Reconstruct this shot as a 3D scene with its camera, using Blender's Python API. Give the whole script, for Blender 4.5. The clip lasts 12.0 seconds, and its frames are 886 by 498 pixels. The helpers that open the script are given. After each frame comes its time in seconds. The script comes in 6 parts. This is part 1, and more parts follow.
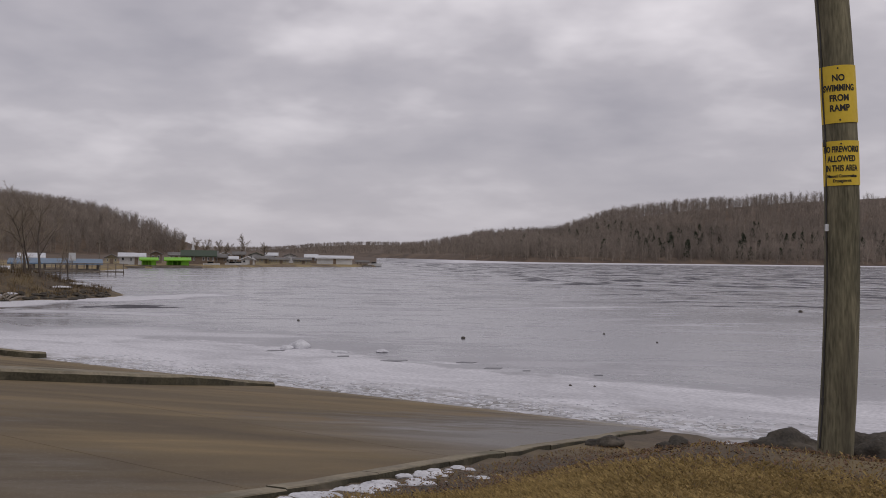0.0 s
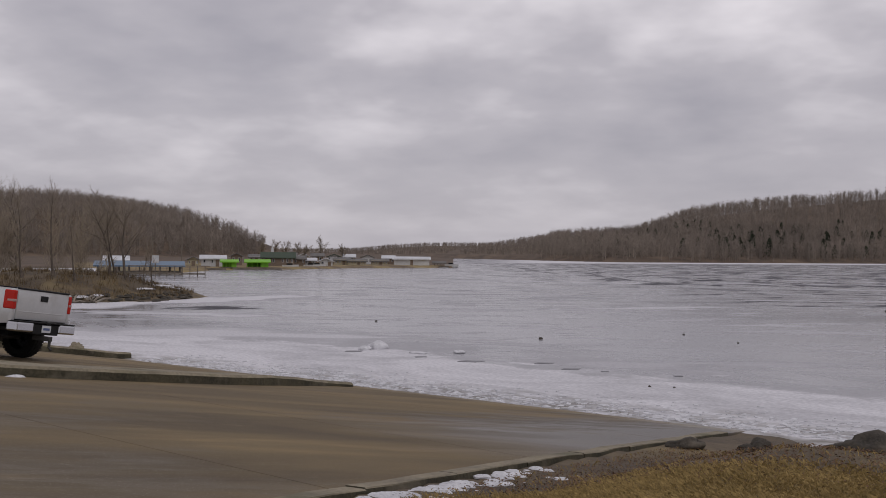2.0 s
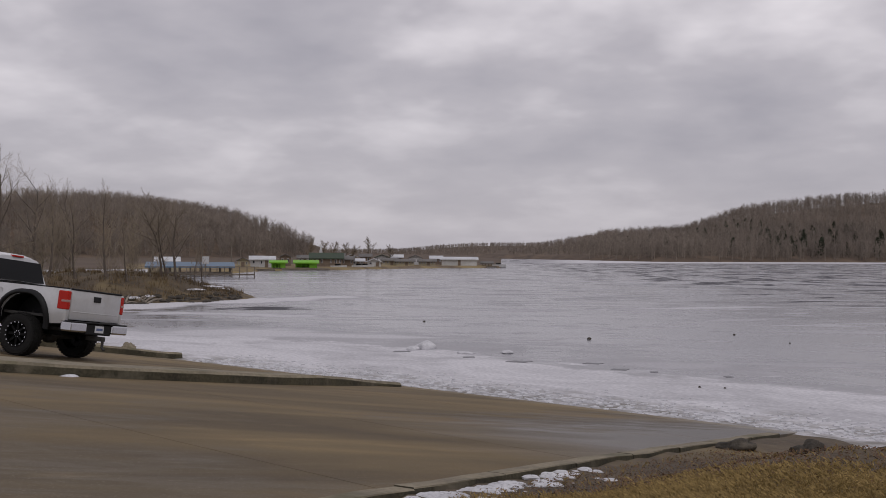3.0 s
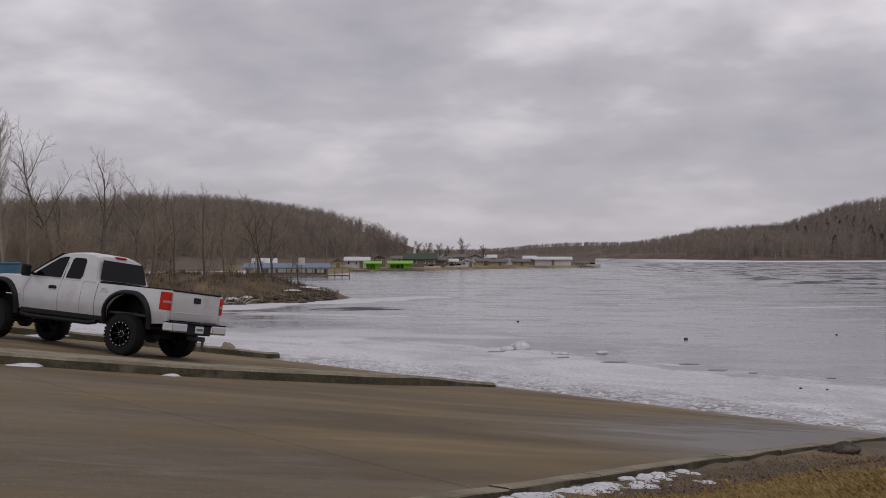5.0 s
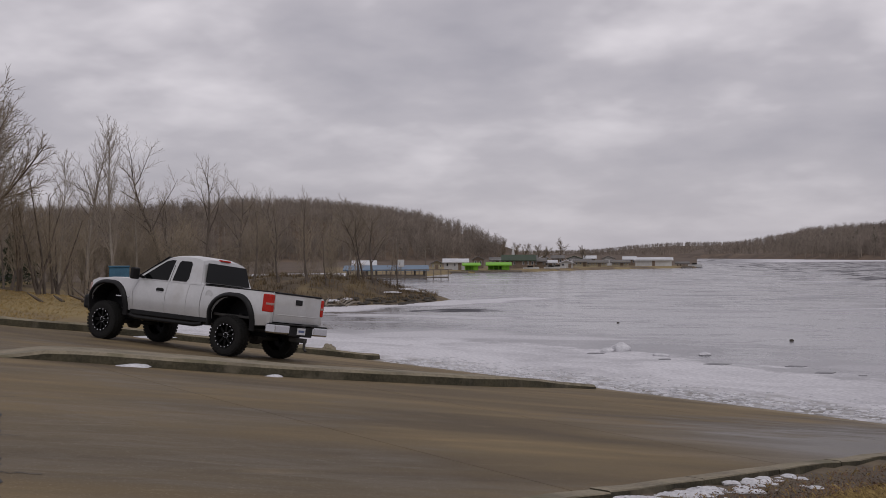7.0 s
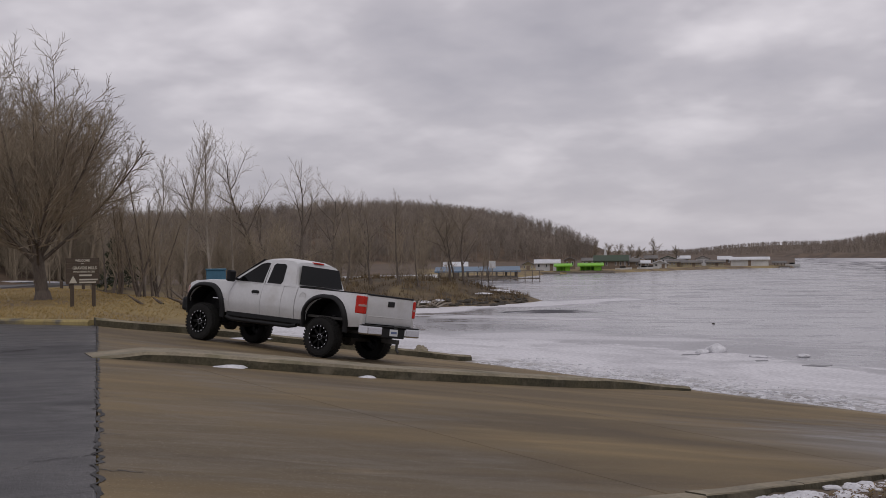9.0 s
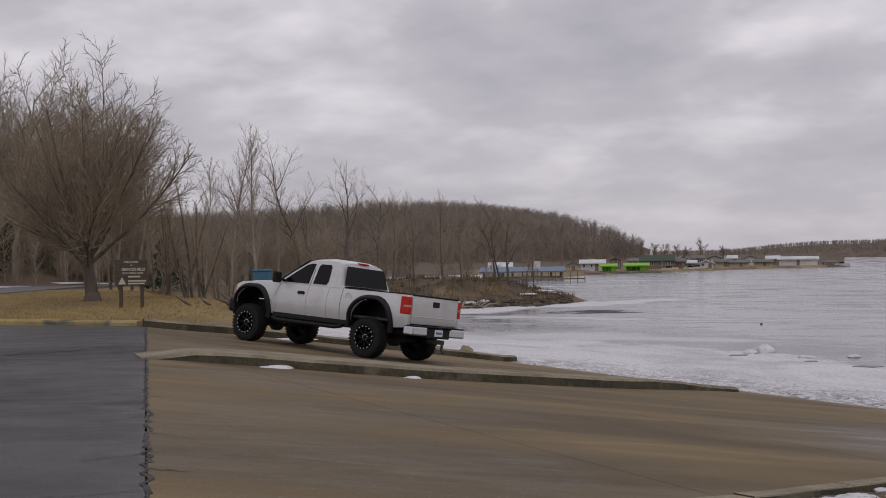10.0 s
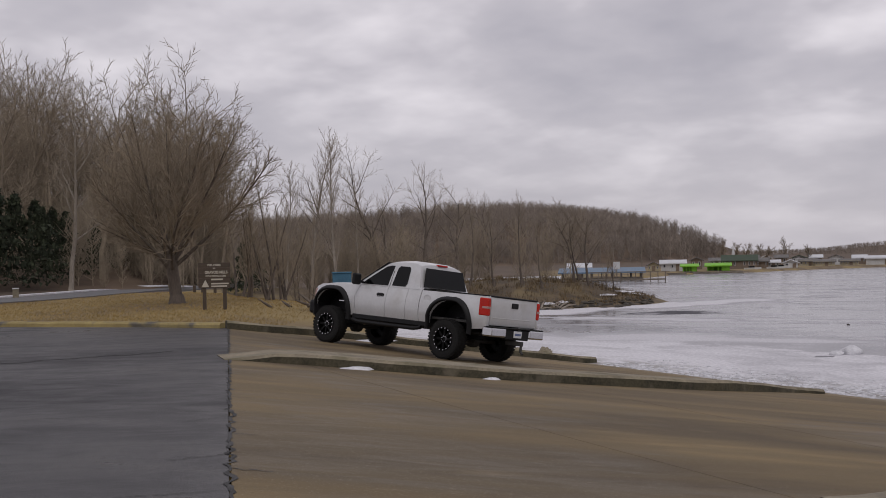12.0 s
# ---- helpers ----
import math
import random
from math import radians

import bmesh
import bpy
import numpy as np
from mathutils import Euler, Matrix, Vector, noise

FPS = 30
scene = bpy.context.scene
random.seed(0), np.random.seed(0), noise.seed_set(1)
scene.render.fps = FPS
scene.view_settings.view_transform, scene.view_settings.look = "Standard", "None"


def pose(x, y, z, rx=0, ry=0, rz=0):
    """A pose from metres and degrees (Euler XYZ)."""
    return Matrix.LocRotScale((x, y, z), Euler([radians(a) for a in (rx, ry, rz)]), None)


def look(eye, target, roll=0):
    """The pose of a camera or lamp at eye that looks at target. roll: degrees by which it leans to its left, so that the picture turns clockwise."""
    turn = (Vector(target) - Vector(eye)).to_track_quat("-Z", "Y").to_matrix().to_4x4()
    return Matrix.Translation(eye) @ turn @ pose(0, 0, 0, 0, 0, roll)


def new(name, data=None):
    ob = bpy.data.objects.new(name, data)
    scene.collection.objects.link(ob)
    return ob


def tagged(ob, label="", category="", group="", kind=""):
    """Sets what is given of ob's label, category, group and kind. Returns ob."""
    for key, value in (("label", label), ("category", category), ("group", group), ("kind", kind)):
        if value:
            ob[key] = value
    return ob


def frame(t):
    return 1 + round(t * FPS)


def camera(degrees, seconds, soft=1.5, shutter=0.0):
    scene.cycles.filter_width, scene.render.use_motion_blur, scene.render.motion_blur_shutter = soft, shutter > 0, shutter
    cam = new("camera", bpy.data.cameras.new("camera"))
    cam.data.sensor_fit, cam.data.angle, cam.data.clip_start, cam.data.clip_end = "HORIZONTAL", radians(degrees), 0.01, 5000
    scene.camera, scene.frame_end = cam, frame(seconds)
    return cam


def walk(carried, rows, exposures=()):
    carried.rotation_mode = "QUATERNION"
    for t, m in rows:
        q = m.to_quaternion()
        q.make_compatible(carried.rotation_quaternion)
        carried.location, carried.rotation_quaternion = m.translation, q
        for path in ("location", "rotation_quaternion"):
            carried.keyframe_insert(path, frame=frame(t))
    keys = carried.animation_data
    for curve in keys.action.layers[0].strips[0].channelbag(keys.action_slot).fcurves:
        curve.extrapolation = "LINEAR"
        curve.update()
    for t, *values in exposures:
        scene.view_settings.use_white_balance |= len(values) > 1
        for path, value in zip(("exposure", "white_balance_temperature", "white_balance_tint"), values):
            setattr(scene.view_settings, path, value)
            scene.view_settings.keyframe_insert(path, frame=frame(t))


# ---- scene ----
cam = camera(42.8, 12.0, soft=0.9)
EYE = 3.2          # eye above the lake; the level lot lies 1.6 m below it
LOT = 1.6
TURN = [  # seconds, yaw, pitch, roll in degrees: a pan from one spot
    (0, 0.000, 0.215, 0.873), (0.5, 1.058, 0.201, 0.688), (1, 1.996, 0.203, 0.636), (1.5, 2.870, 0.202, 0.609),
    (2, 3.887, 0.200, 0.541), (2.5, 5.036, 0.203, 0.429), (3, 6.300, 0.193, 0.354), (5, 11.027, 0.190, 0.009),
    (5.5, 12.255, 0.223, -0.096), (6, 13.479, 0.233, -0.191), (6.5, 14.749, 0.270, -0.255), (7, 16.014, 0.280, -0.354),
    (9, 20.632, 0.387, -0.731), (9.5, 21.710, 0.413, -0.817), (10, 22.897, 0.445, -0.912), (10.5, 24.054, 0.472, -1.038),
    (11, 25.041, 0.516, -1.123), (11.5, 25.930, 0.549, -1.190), (12, 26.861, 0.592, -1.272)]
walk(cam, [(t, pose(0, 0, EYE, 90 + p, 0, y) @ pose(0, 0, 0, 0, 0, r)) for t, y, p, r in TURN], exposures=[(0, -0.05), (6, -0.05), (9, 0.02), (12, 0.11)])

# ---- world: a broken overcast ----
world = bpy.data.worlds.new("overcast")
scene.world = world
world.use_nodes = True
wn, wl = world.node_tree.nodes, world.node_tree.links
wn.clear()


def wnode(kind, **props):
    nd = wn.new(kind)
    for k, v in props.items():
        if k in ("operation", "blend_type", "data_type", "sky_type", "sun_disc", "sun_elevation", "sun_rotation", "noise_dimensions", "clamp"):
            setattr(nd, k, v)
        else:
            nd.inputs[k].default_value = v
    return nd


w_out, w_bg = wnode("ShaderNodeOutputWorld"), wnode("ShaderNodeBackground", Strength=1.0)
w_sky = wnode("ShaderNodeTexSky", sky_type="NISHITA", sun_disc=False, sun_elevation=radians(38), sun_rotation=radians(150))
w_geo, w_sep = wnode("ShaderNodeTexCoord"), wnode("ShaderNodeSeparateXYZ")
wl.new(w_geo.outputs["Generated"], w_sep.inputs[0])
# clouds lie on a flat deck: direction over height
w_up = wnode("ShaderNodeMath", operation="MAXIMUM")
w_up.inputs[1].default_value = 0.0
w_den = wnode("ShaderNodeMath", operation="ADD")
w_den.inputs[1].default_value = 0.27
wl.new(w_sep.outputs["Z"], w_up.inputs[0])
wl.new(w_up.outputs[0], w_den.inputs[0])
w_div = wnode("ShaderNodeVectorMath", operation="DIVIDE")
w_com = wnode("ShaderNodeCombineXYZ")
for i in range(3):
    wl.new(w_den.outputs[0], w_com.inputs[i])
wl.new(w_geo.outputs["Generated"], w_div.inputs[0])
wl.new(w_com.outputs[0], w_div.inputs[1])
w_map = wnode("ShaderNodeMapping", Rotation=(0, 0, radians(12)), Scale=(1.0, 1.0, 0.0), Location=(3.1, 1.7, 0))
wl.new(w_div.outputs[0], w_map.inputs[0])
w_big = wnode("ShaderNodeTexNoise", Scale=1.5, Detail=5.0, Roughness=0.5, Distortion=0.0)
w_small = wnode("ShaderNodeTexNoise", Scale=4.6, Detail=3.5, Roughness=0.5, Distortion=0.15)
for nd in (w_big, w_small):
    wl.new(w_map.outputs[0], nd.inputs["Vector"])
w_sum = wnode("ShaderNodeMix", data_type="FLOAT", Factor=0.26)
wl.new(w_big.outputs["Fac"], w_sum.inputs[2])
wl.new(w_small.outputs["Fac"], w_sum.inputs[3])
w_ramp = wnode("ShaderNodeValToRGB")
e = w_ramp.color_ramp.elements
e[0].position, e[0].color = 0.33, (0.36, 0.344, 0.392, 1)
e[1].position, e[1].color = 0.68, (0.82, 0.775, 0.815, 1)
mid_el = e.new(0.5)
mid_el.color = (0.5, 0.472, 0.514, 1)
wl.new(w_sum.outputs[0], w_ramp.inputs[0])
w_mix = wnode("ShaderNodeMix", data_type="RGBA", Factor=0.96)
w_dim = wnode("ShaderNodeMix", data_type="RGBA", blend_type="MULTIPLY", Factor=1.0)
w_dim.inputs[7].default_value = (0.1, 0.1, 0.1, 1)
wl.new(w_sky.outputs[0], w_dim.inputs[6])
wl.new(w_dim.outputs[2], w_mix.inputs[6])
# towards the horizon the deck closes to an even grey
w_low = wnode("ShaderNodeMapRange")
for i, v in enumerate((0.0, 0.16, 0.75, 0.0)):
    w_low.inputs[i + 1].default_value = v
wl.new(w_sep.outputs["Z"], w_low.inputs[0])
w_grey = wnode("ShaderNodeMix", data_type="RGBA")
w_grey.inputs[7].default_value = (0.455, 0.43, 0.475, 1)
wl.new(w_low.outputs[0], w_grey.inputs[0])
wl.new(w_ramp.outputs[0], w_grey.inputs[6])
wl.new(w_grey.outputs[2], w_mix.inputs[7])
wl.new(w_mix.outputs[2], w_bg.inputs[0])
wl.new(w_bg.outputs[0], w_out.inputs[0])

sun = new("sun", bpy.data.lights.new("sun", "SUN"))
sun.data.energy, sun.data.angle, sun.data.color = 0.5, radians(25), (1.0, 0.96, 0.9)
sun.matrix_world = look((0, 0, 40), (-13, 22, 0))


# ---- materials ----
def mat(name, dark, light, scale=3.0, rough=(0.7, 0.9), bump=0.15, bscale=40.0, metal=0.0, stretch=(1, 1, 1), turn=0.0,
        stain=None, stain_scale=0.4, stain_at=(0.5, 0.7), spec=0.5, per="none", distort=0.0, coat=0.0):
    """Two scales of noise between two colours, a stain of a third, grain in the relief."""
    m = bpy.data.materials.new(name)
    m.use_nodes = True
    n, l = m.node_tree.nodes, m.node_tree.links
    b = n["Principled BSDF"]
    tc, mp = n.new("ShaderNodeTexCoord"), n.new("ShaderNodeMapping")
    mp.inputs["Scale"].default_value, mp.inputs["Rotation"].default_value = stretch, (0, 0, turn)
    l.new(tc.outputs["Object"], mp.inputs[0])

    def noise_tex(s, detail=6.0):
        t = n.new("ShaderNodeTexNoise")
        t.inputs["Scale"].default_value, t.inputs["Detail"].default_value = s, detail
        t.inputs["Distortion"].default_value = distort
        l.new(mp.outputs[0], t.inputs["Vector"])
        return t

    a, g = noise_tex(scale), noise_tex(scale * 9)
    mx = n.new("ShaderNodeMix")
    mx.inputs[0].default_value = 0.4
    l.new(a.outputs["Fac"], mx.inputs[2])
    l.new(g.outputs["Fac"], mx.inputs[3])
    rp = n.new("ShaderNodeValToRGB")
    rp.color_ramp.elements[0].position, rp.color_ramp.elements[0].color = 0.38, (*dark, 1)
    rp.color_ramp.elements[1].position, rp.color_ramp.elements[1].color = 0.62, (*light, 1)
    l.new(mx.outputs[0], rp.inputs[0])
    colour = rp.outputs[0]
    if stain:
        s = noise_tex(stain_scale, 8.0)
        sr = n.new("ShaderNodeMapRange")
        sr.inputs[1].default_value, sr.inputs[2].default_value = stain_at
        l.new(s.outputs["Fac"], sr.inputs[0])
        sm = n.new("ShaderNodeMix")
        sm.data_type = "RGBA"
        sm.inputs[7].default_value = (*stain, 1)
        l.new(sr.outputs[0], sm.inputs[0])
        l.new(colour, sm.inputs[6])
        colour = sm.outputs[2]
    if per != "none":
        hv = n.new("ShaderNodeHueSaturation")
        mr = n.new("ShaderNodeMapRange")
        mr.inputs[3].default_value, mr.inputs[4].default_value = 0.7, 1.35
        src = n.new("ShaderNodeObjectInfo" if per == "object" else "ShaderNodeNewGeometry")
        l.new(src.outputs["Random" if per == "object" else "Random Per Island"], mr.inputs[0])
        l.new(mr.outputs[0], hv.inputs["Value"])
        l.new(colour, hv.inputs["Color"])
        colour = hv.outputs[0]
    l.new(colour, b.inputs["Base Color"])
    rr = n.new("ShaderNodeMapRange")
    rr.inputs[1].default_value, rr.inputs[2].default_value = 0.35, 0.65
    rr.inputs[3].default_value, rr.inputs[4].default_value = rough
    l.new(a.outputs["Fac"], rr.inputs[0])
    l.new(rr.outputs[0], b.inputs["Roughness"])
    b.inputs["Metallic"].default_value = metal
    b.inputs["Specular IOR Level"].default_value = spec
    b.inputs["Coat Weight"].default_value = coat
    if bump:
        bt = noise_tex(bscale)
        bp = n.new("ShaderNodeBump")
        bp.inputs["Strength"].default_value, bp.inputs["Distance"].default_value = bump, 0.02
        l.new(bt.outputs["Fac"], bp.inputs["Height"])
        l.new(bp.outputs[0], b.inputs["Normal"])
    return m


WD = math.atan2(-0.58, 0.81)   # heading of the water's edge on the plan
M = dict(
    kerb=mat("kerb_concrete", (0.17, 0.145, 0.1), (0.3, 0.26, 0.185), 2.0, (0.75, 0.95), 0.5, 30, stain=(0.12, 0.11, 0.06), stain_scale=1.2, stain_at=(0.52, 0.7)),
    yellow_kerb=mat("worn_yellow_kerb", (0.26, 0.205, 0.085), (0.38, 0.305, 0.135), 2.0, (0.75, 0.95), 0.4, 30, stain=(0.12, 0.11, 0.09), stain_scale=1.5, stain_at=(0.5, 0.62)),
    # kerb concrete in a much darker tone, for sides and ends
    kerb_side=mat("dark_kerb_concrete", (0.035, 0.031, 0.018), (0.1, 0.088, 0.055), 2.2, (0.8, 0.95), 0.6, 25, stain=(0.16, 0.14, 0.1), stain_scale=1.6, stain_at=(0.57, 0.72)),
    tar=mat("crack_tar", (0.012, 0.012, 0.013), (0.025, 0.024, 0.023), 4, (0.5, 0.8), 0.3, 50),
    road=mat("road_asphalt", (0.1, 0.1, 0.105), (0.15, 0.15, 0.155), 1.0, (0.5, 0.75), 0.2, 60),
    soil=mat("leaf_littered_ground", (0.10, 0.07, 0.045), (0.2, 0.15, 0.09), 0.5, (0.9, 1.0), 0.6, 18, stain=(0.26, 0.195, 0.085), stain_scale=0.12, stain_at=(0.42, 0.55)),
    litter_ground=mat("forest_floor", (0.055, 0.038, 0.027), (0.12, 0.085, 0.058), 0.35, (0.9, 1.0), 0.6, 12, stain=(0.15, 0.105, 0.07), stain_scale=0.1, stain_at=(0.45, 0.65)),
    mud=mat("bank_mud", (0.07, 0.052, 0.034), (0.15, 0.114, 0.072), 0.7, (0.85, 1.0), 0.7, 16, stain=(0.19, 0.145, 0.075), stain_scale=0.35, stain_at=(0.52, 0.68)),
    grass=mat("dry_grass", (0.255, 0.178, 0.062), (0.41, 0.298, 0.122), 2.0, (0.8, 1.0), 0.0, per="island"),
    leaves=mat("dead_leaves", (0.09, 0.05, 0.03), (0.2, 0.12, 0.07), 3.0, (0.8, 1.0), 0.0, per="island"),
    snow=mat("old_snow", (0.5, 0.5, 0.53), (0.74, 0.74, 0.77), 3.0, (0.6, 0.85), 0.5, 25),
    bark=mat("grey_bark", (0.075, 0.06, 0.048), (0.16, 0.13, 0.105), 3.0, (0.85, 1.0), 0.5, 30, stretch=(1, 1, 0.25)),
    pale_bark=mat("pale_bark", (0.2, 0.17, 0.135), (0.34, 0.3, 0.25), 2.0, (0.8, 1.0), 0.4, 30, stretch=(1, 1, 0.3)),
    pale_twig=mat("pale_twigs", (0.24, 0.2, 0.155), (0.36, 0.31, 0.25), 0.3, (0.9, 1.0), 0.0),
    twig=mat("winter_twigs", (0.2, 0.163, 0.12), (0.335, 0.275, 0.2), 0.3, (0.9, 1.0), 0.0),
    far_twig=mat("winter_forest", (0.165, 0.137, 0.115), (0.29, 0.243, 0.203), 0.012, (0.9, 1.0), 0.0, per="island"),
    cedar=mat("cedar_green", (0.018, 0.026, 0.014), (0.045, 0.055, 0.03), 1.0, (0.8, 1.0), 0.0, per="island"),
    rock=mat("dark_rock", (0.028, 0.024, 0.019), (0.085, 0.072, 0.055), 3.5, (0.75, 0.95), 1.0, 16, stain=(0.13, 0.11, 0.085), stain_scale=3, stain_at=(0.55, 0.7)),
    pole=mat("weathered_pole", (0.08, 0.074, 0.044), (0.28, 0.252, 0.165), 4.0, (0.8, 0.95), 1.0, 30, stretch=(1.5, 1.5, 0.22),
             stain=(0.05, 0.043, 0.03), stain_scale=2.5, stain_at=(0.52, 0.7)),
    sign_yellow=mat("sign_yellow", (0.72, 0.50, 0.03), (0.80, 0.57, 0.05), 3.0, (0.45, 0.6), 0.0),
    black=mat("black_print", (0.015, 0.014, 0.012), (0.022, 0.02, 0.018), 5, (0.5, 0.7), 0.0),
)


def paving_material(name, build):
    """A surface built from noises laid along (u) and up from (v) the water's edge, in metres."""
    m = bpy.data.materials.new(name)
    m.use_nodes = True
    n, l = m.node_tree.nodes, m.node_tree.links
    geo = n.new("ShaderNodeNewGeometry")
    mp = n.new("ShaderNodeMapping")
    mp.vector_type = "TEXTURE"
    mp.inputs["Location"].default_value, mp.inputs["Rotation"].default_value = (-3.88, 26.79, 0), (0, 0, WD)
    l.new(geo.outputs["Position"], mp.inputs[0])
    sep = n.new("ShaderNodeSeparateXYZ")
    l.new(mp.outputs[0], sep.inputs[0])

    streak = n.new("ShaderNodeMapping")
    streak.vector_type = "TEXTURE"
    streak.inputs["Rotation"].default_value = (0, 0, radians(27))
    l.new(geo.outputs["Position"], streak.inputs[0])

    def noise_at(su, sv, detail=6.0, rough=0.55, dist=0.0, off=0.0):
        q = n.new("ShaderNodeMapping")
        q.inputs["Scale"].default_value, q.inputs["Location"].default_value = (su, sv, 1), (off, off * 0.7, 0)
        l.new(streak.outputs[0], q.inputs[0])
        t = n.new("ShaderNodeTexNoise")
        for k, v in (("Scale", 1.0), ("Detail", detail), ("Roughness", rough), ("Distortion", dist)):
            t.inputs[k].default_value = v
        l.new(q.outputs[0], t.inputs["Vector"])
        return t.outputs["Fac"]

    def ranged(sock, a, b, lo=0.0, hi=1.0):
        r = n.new("ShaderNodeMapRange")
        for i, v in enumerate((a, b, lo, hi)):
            r.inputs[i + 1].default_value = v
        l.new(sock, r.inputs[0])
        return r.outputs[0]

    def maths(op, a, b):
        q = n.new("ShaderNodeMath")
        q.operation = op
        for i, v in enumerate((a, b)):
            if isinstance(v, float):
                q.inputs[i].default_value = v
            else:
                l.new(v, q.inputs[i])
        return q.outputs[0]

    def blend(f, a, b):
        q = n.new("ShaderNodeMix")
        q.data_type = "RGBA"
        l.new(f, q.inputs[0])
        for i, v in ((6, a), (7, b)):
            if isinstance(v, tuple):
                q.inputs[i].default_value = (*v, 1)
            else:
                l.new(v, q.inputs[i])
        return q.outputs[2]

    colour, rough, height, strength = build(sep.outputs["X"], sep.outputs["Y"], noise_at, ranged, maths, blend)
    b = n["Principled BSDF"]
    l.new(colour, b.inputs["Base Color"])
    l.new(rough, b.inputs["Roughness"])
    b.inputs["Specular IOR Level"].default_value = 0.35
    bp = n.new("ShaderNodeBump")
    bp.inputs["Strength"].default_value, bp.inputs["Distance"].default_value = strength, 0.012
    l.new(height, bp.inputs["Height"])
    l.new(bp.outputs[0], b.inputs["Normal"])
    return m


def ramp_concrete(u, v, noise_at, ranged, maths, blend):
    """Brown silt in bands along the ramp, worn grey wheel lanes, damp at the foot, pale specks of stone."""
    bands = noise_at(0.1, 0.55, 6.0, 0.55, 0.5)
    fine = noise_at(0.9, 2.6, 8.0, 0.65, 0.6, 3.0)
    silt = blend(ranged(bands, 0.36, 0.62), (0.095, 0.07, 0.041), (0.245, 0.178, 0.086))
    silt = blend(ranged(fine, 0.35, 0.68, 0.0, 0.55), silt, (0.13, 0.098, 0.055))
    worn = ranged(maths("ADD", noise_at(0.16, 0.34, 7.0, 0.6, 0.4, 7.0), ranged(v, -8.0, -15.0, -0.1, 0.1)), 0.5, 0.6)
    c = blend(maths("MULTIPLY", worn, 0.5), silt, (0.106, 0.086, 0.058))
    pale = ranged(noise_at(0.3, 1.1, 8.0, 0.68, 0.9, 11.0), 0.6, 0.7)
    c = blend(maths("MULTIPLY", pale, 0.5), c, (0.22, 0.172, 0.105))
    damp = maths("MULTIPLY", ranged(maths("ADD", u, ranged(fine, 0.3, 0.7, -1.2, 1.2)), 6.2, 9.2), ranged(maths("ADD", v, ranged(bands, 0.3, 0.7, -1.5, 1.5)), -9.5, -6.0))
    c = blend(maths("MULTIPLY", damp, 0.8), c, (0.088, 0.081, 0.075))
    lip = ranged(maths("ADD", v, ranged(fine, 0.3, 0.7, -0.25, 0.25)), -0.75, -0.45)
    c = blend(maths("MULTIPLY", lip, 0.6), c, (0.25, 0.205, 0.135))
    grit = noise_at(55.0, 55.0, 3.0, 0.6)
    c = blend(ranged(grit, 0.6, 0.72, 0.0, 0.8), c, (0.34, 0.29, 0.21))
    c = blend(ranged(noise_at(38.0, 38.0, 3.0, 0.6, 0.0, 5.0), 0.62, 0.76, 0.0, 0.6), c, (0.045, 0.036, 0.026))
    wet = maths("MAXIMUM", damp, maths("MULTIPLY", worn, ranged(fine, 0.42, 0.6, 0.1, 0.45)))
    return c, ranged(wet, 0.0, 1.0, 0.82, 0.36), grit, 0.35


def wet_asphalt(u, v, noise_at, ranged, maths, blend):
    """Dark asphalt, still wet in wide patches, with aggregate showing."""
    broad = noise_at(0.16, 0.3, 6.0, 0.6, 0.5)
    fine = noise_at(1.1, 1.9, 8.0, 0.68, 0.5, 3.0)
    c = blend(ranged(broad, 0.38, 0.62), (0.02, 0.0196, 0.0225), (0.042, 0.0405, 0.043))
    c = blend(ranged(fine, 0.4, 0.66, 0.0, 0.6), c, (0.056, 0.054, 0.056))
    grit = noise_at(48.0, 48.0, 3.0, 0.6)
    c = blend(ranged(grit, 0.6, 0.74, 0.0, 0.75), c, (0.15, 0.14, 0.13))
    c = blend(ranged(noise_at(30.0, 30.0, 3.0, 0.6, 0.0, 5.0), 0.58, 0.7, 0.0, 0.8), c, (0.012, 0.012, 0.013))
    wet = maths("ADD", ranged(broad, 0.36, 0.6, 0.0, 0.6), ranged(fine, 0.4, 0.62, 0.0, 0.4))
    return c, ranged(wet, 0.0, 1.0, 0.62, 0.27), grit, 0.6


M["concrete"] = paving_material("ramp_concrete", ramp_concrete)
M["asphalt"] = paving_material("wet_asphalt", wet_asphalt)

# ---- plan helpers ----
W0, ALONG, UP = Vector((-3.88, 26.79)), Vector((0.81, -0.586)).normalized(), Vector((-0.586, -0.81)).normalized()
SEAM = Vector((-0.611, 0.791))
SEAM_N = Vector((0.791, 0.611))


def plan(wd, al):
    """The plan point wd metres up from the water's edge and al metres along it."""
    return W0 + UP * wd + ALONG * al


def wa(x, y):
    q = Vector((x, y)) - W0
    return q.dot(UP), q.dot(ALONG)


def step(a, b, x):
    t = min(1.0, max(0.0, (x - a) / (b - a)))
    return t * t * (3 - 2 * t)


def paved(x, y):
    """Height of the ramp and the lot: ruled from the level seam down to the water's edge."""
    w, _ = wa(x, y)
    s = SEAM_N.dot(Vector((x, y)))
    if s <= 0:
        return LOT
    return LOT * w / (w + s) if w > 0 else 0.1 * w


def edge_along(w):
    """Where the ramp ends at its grassy side."""
    return 9.9 + 0.18 * w


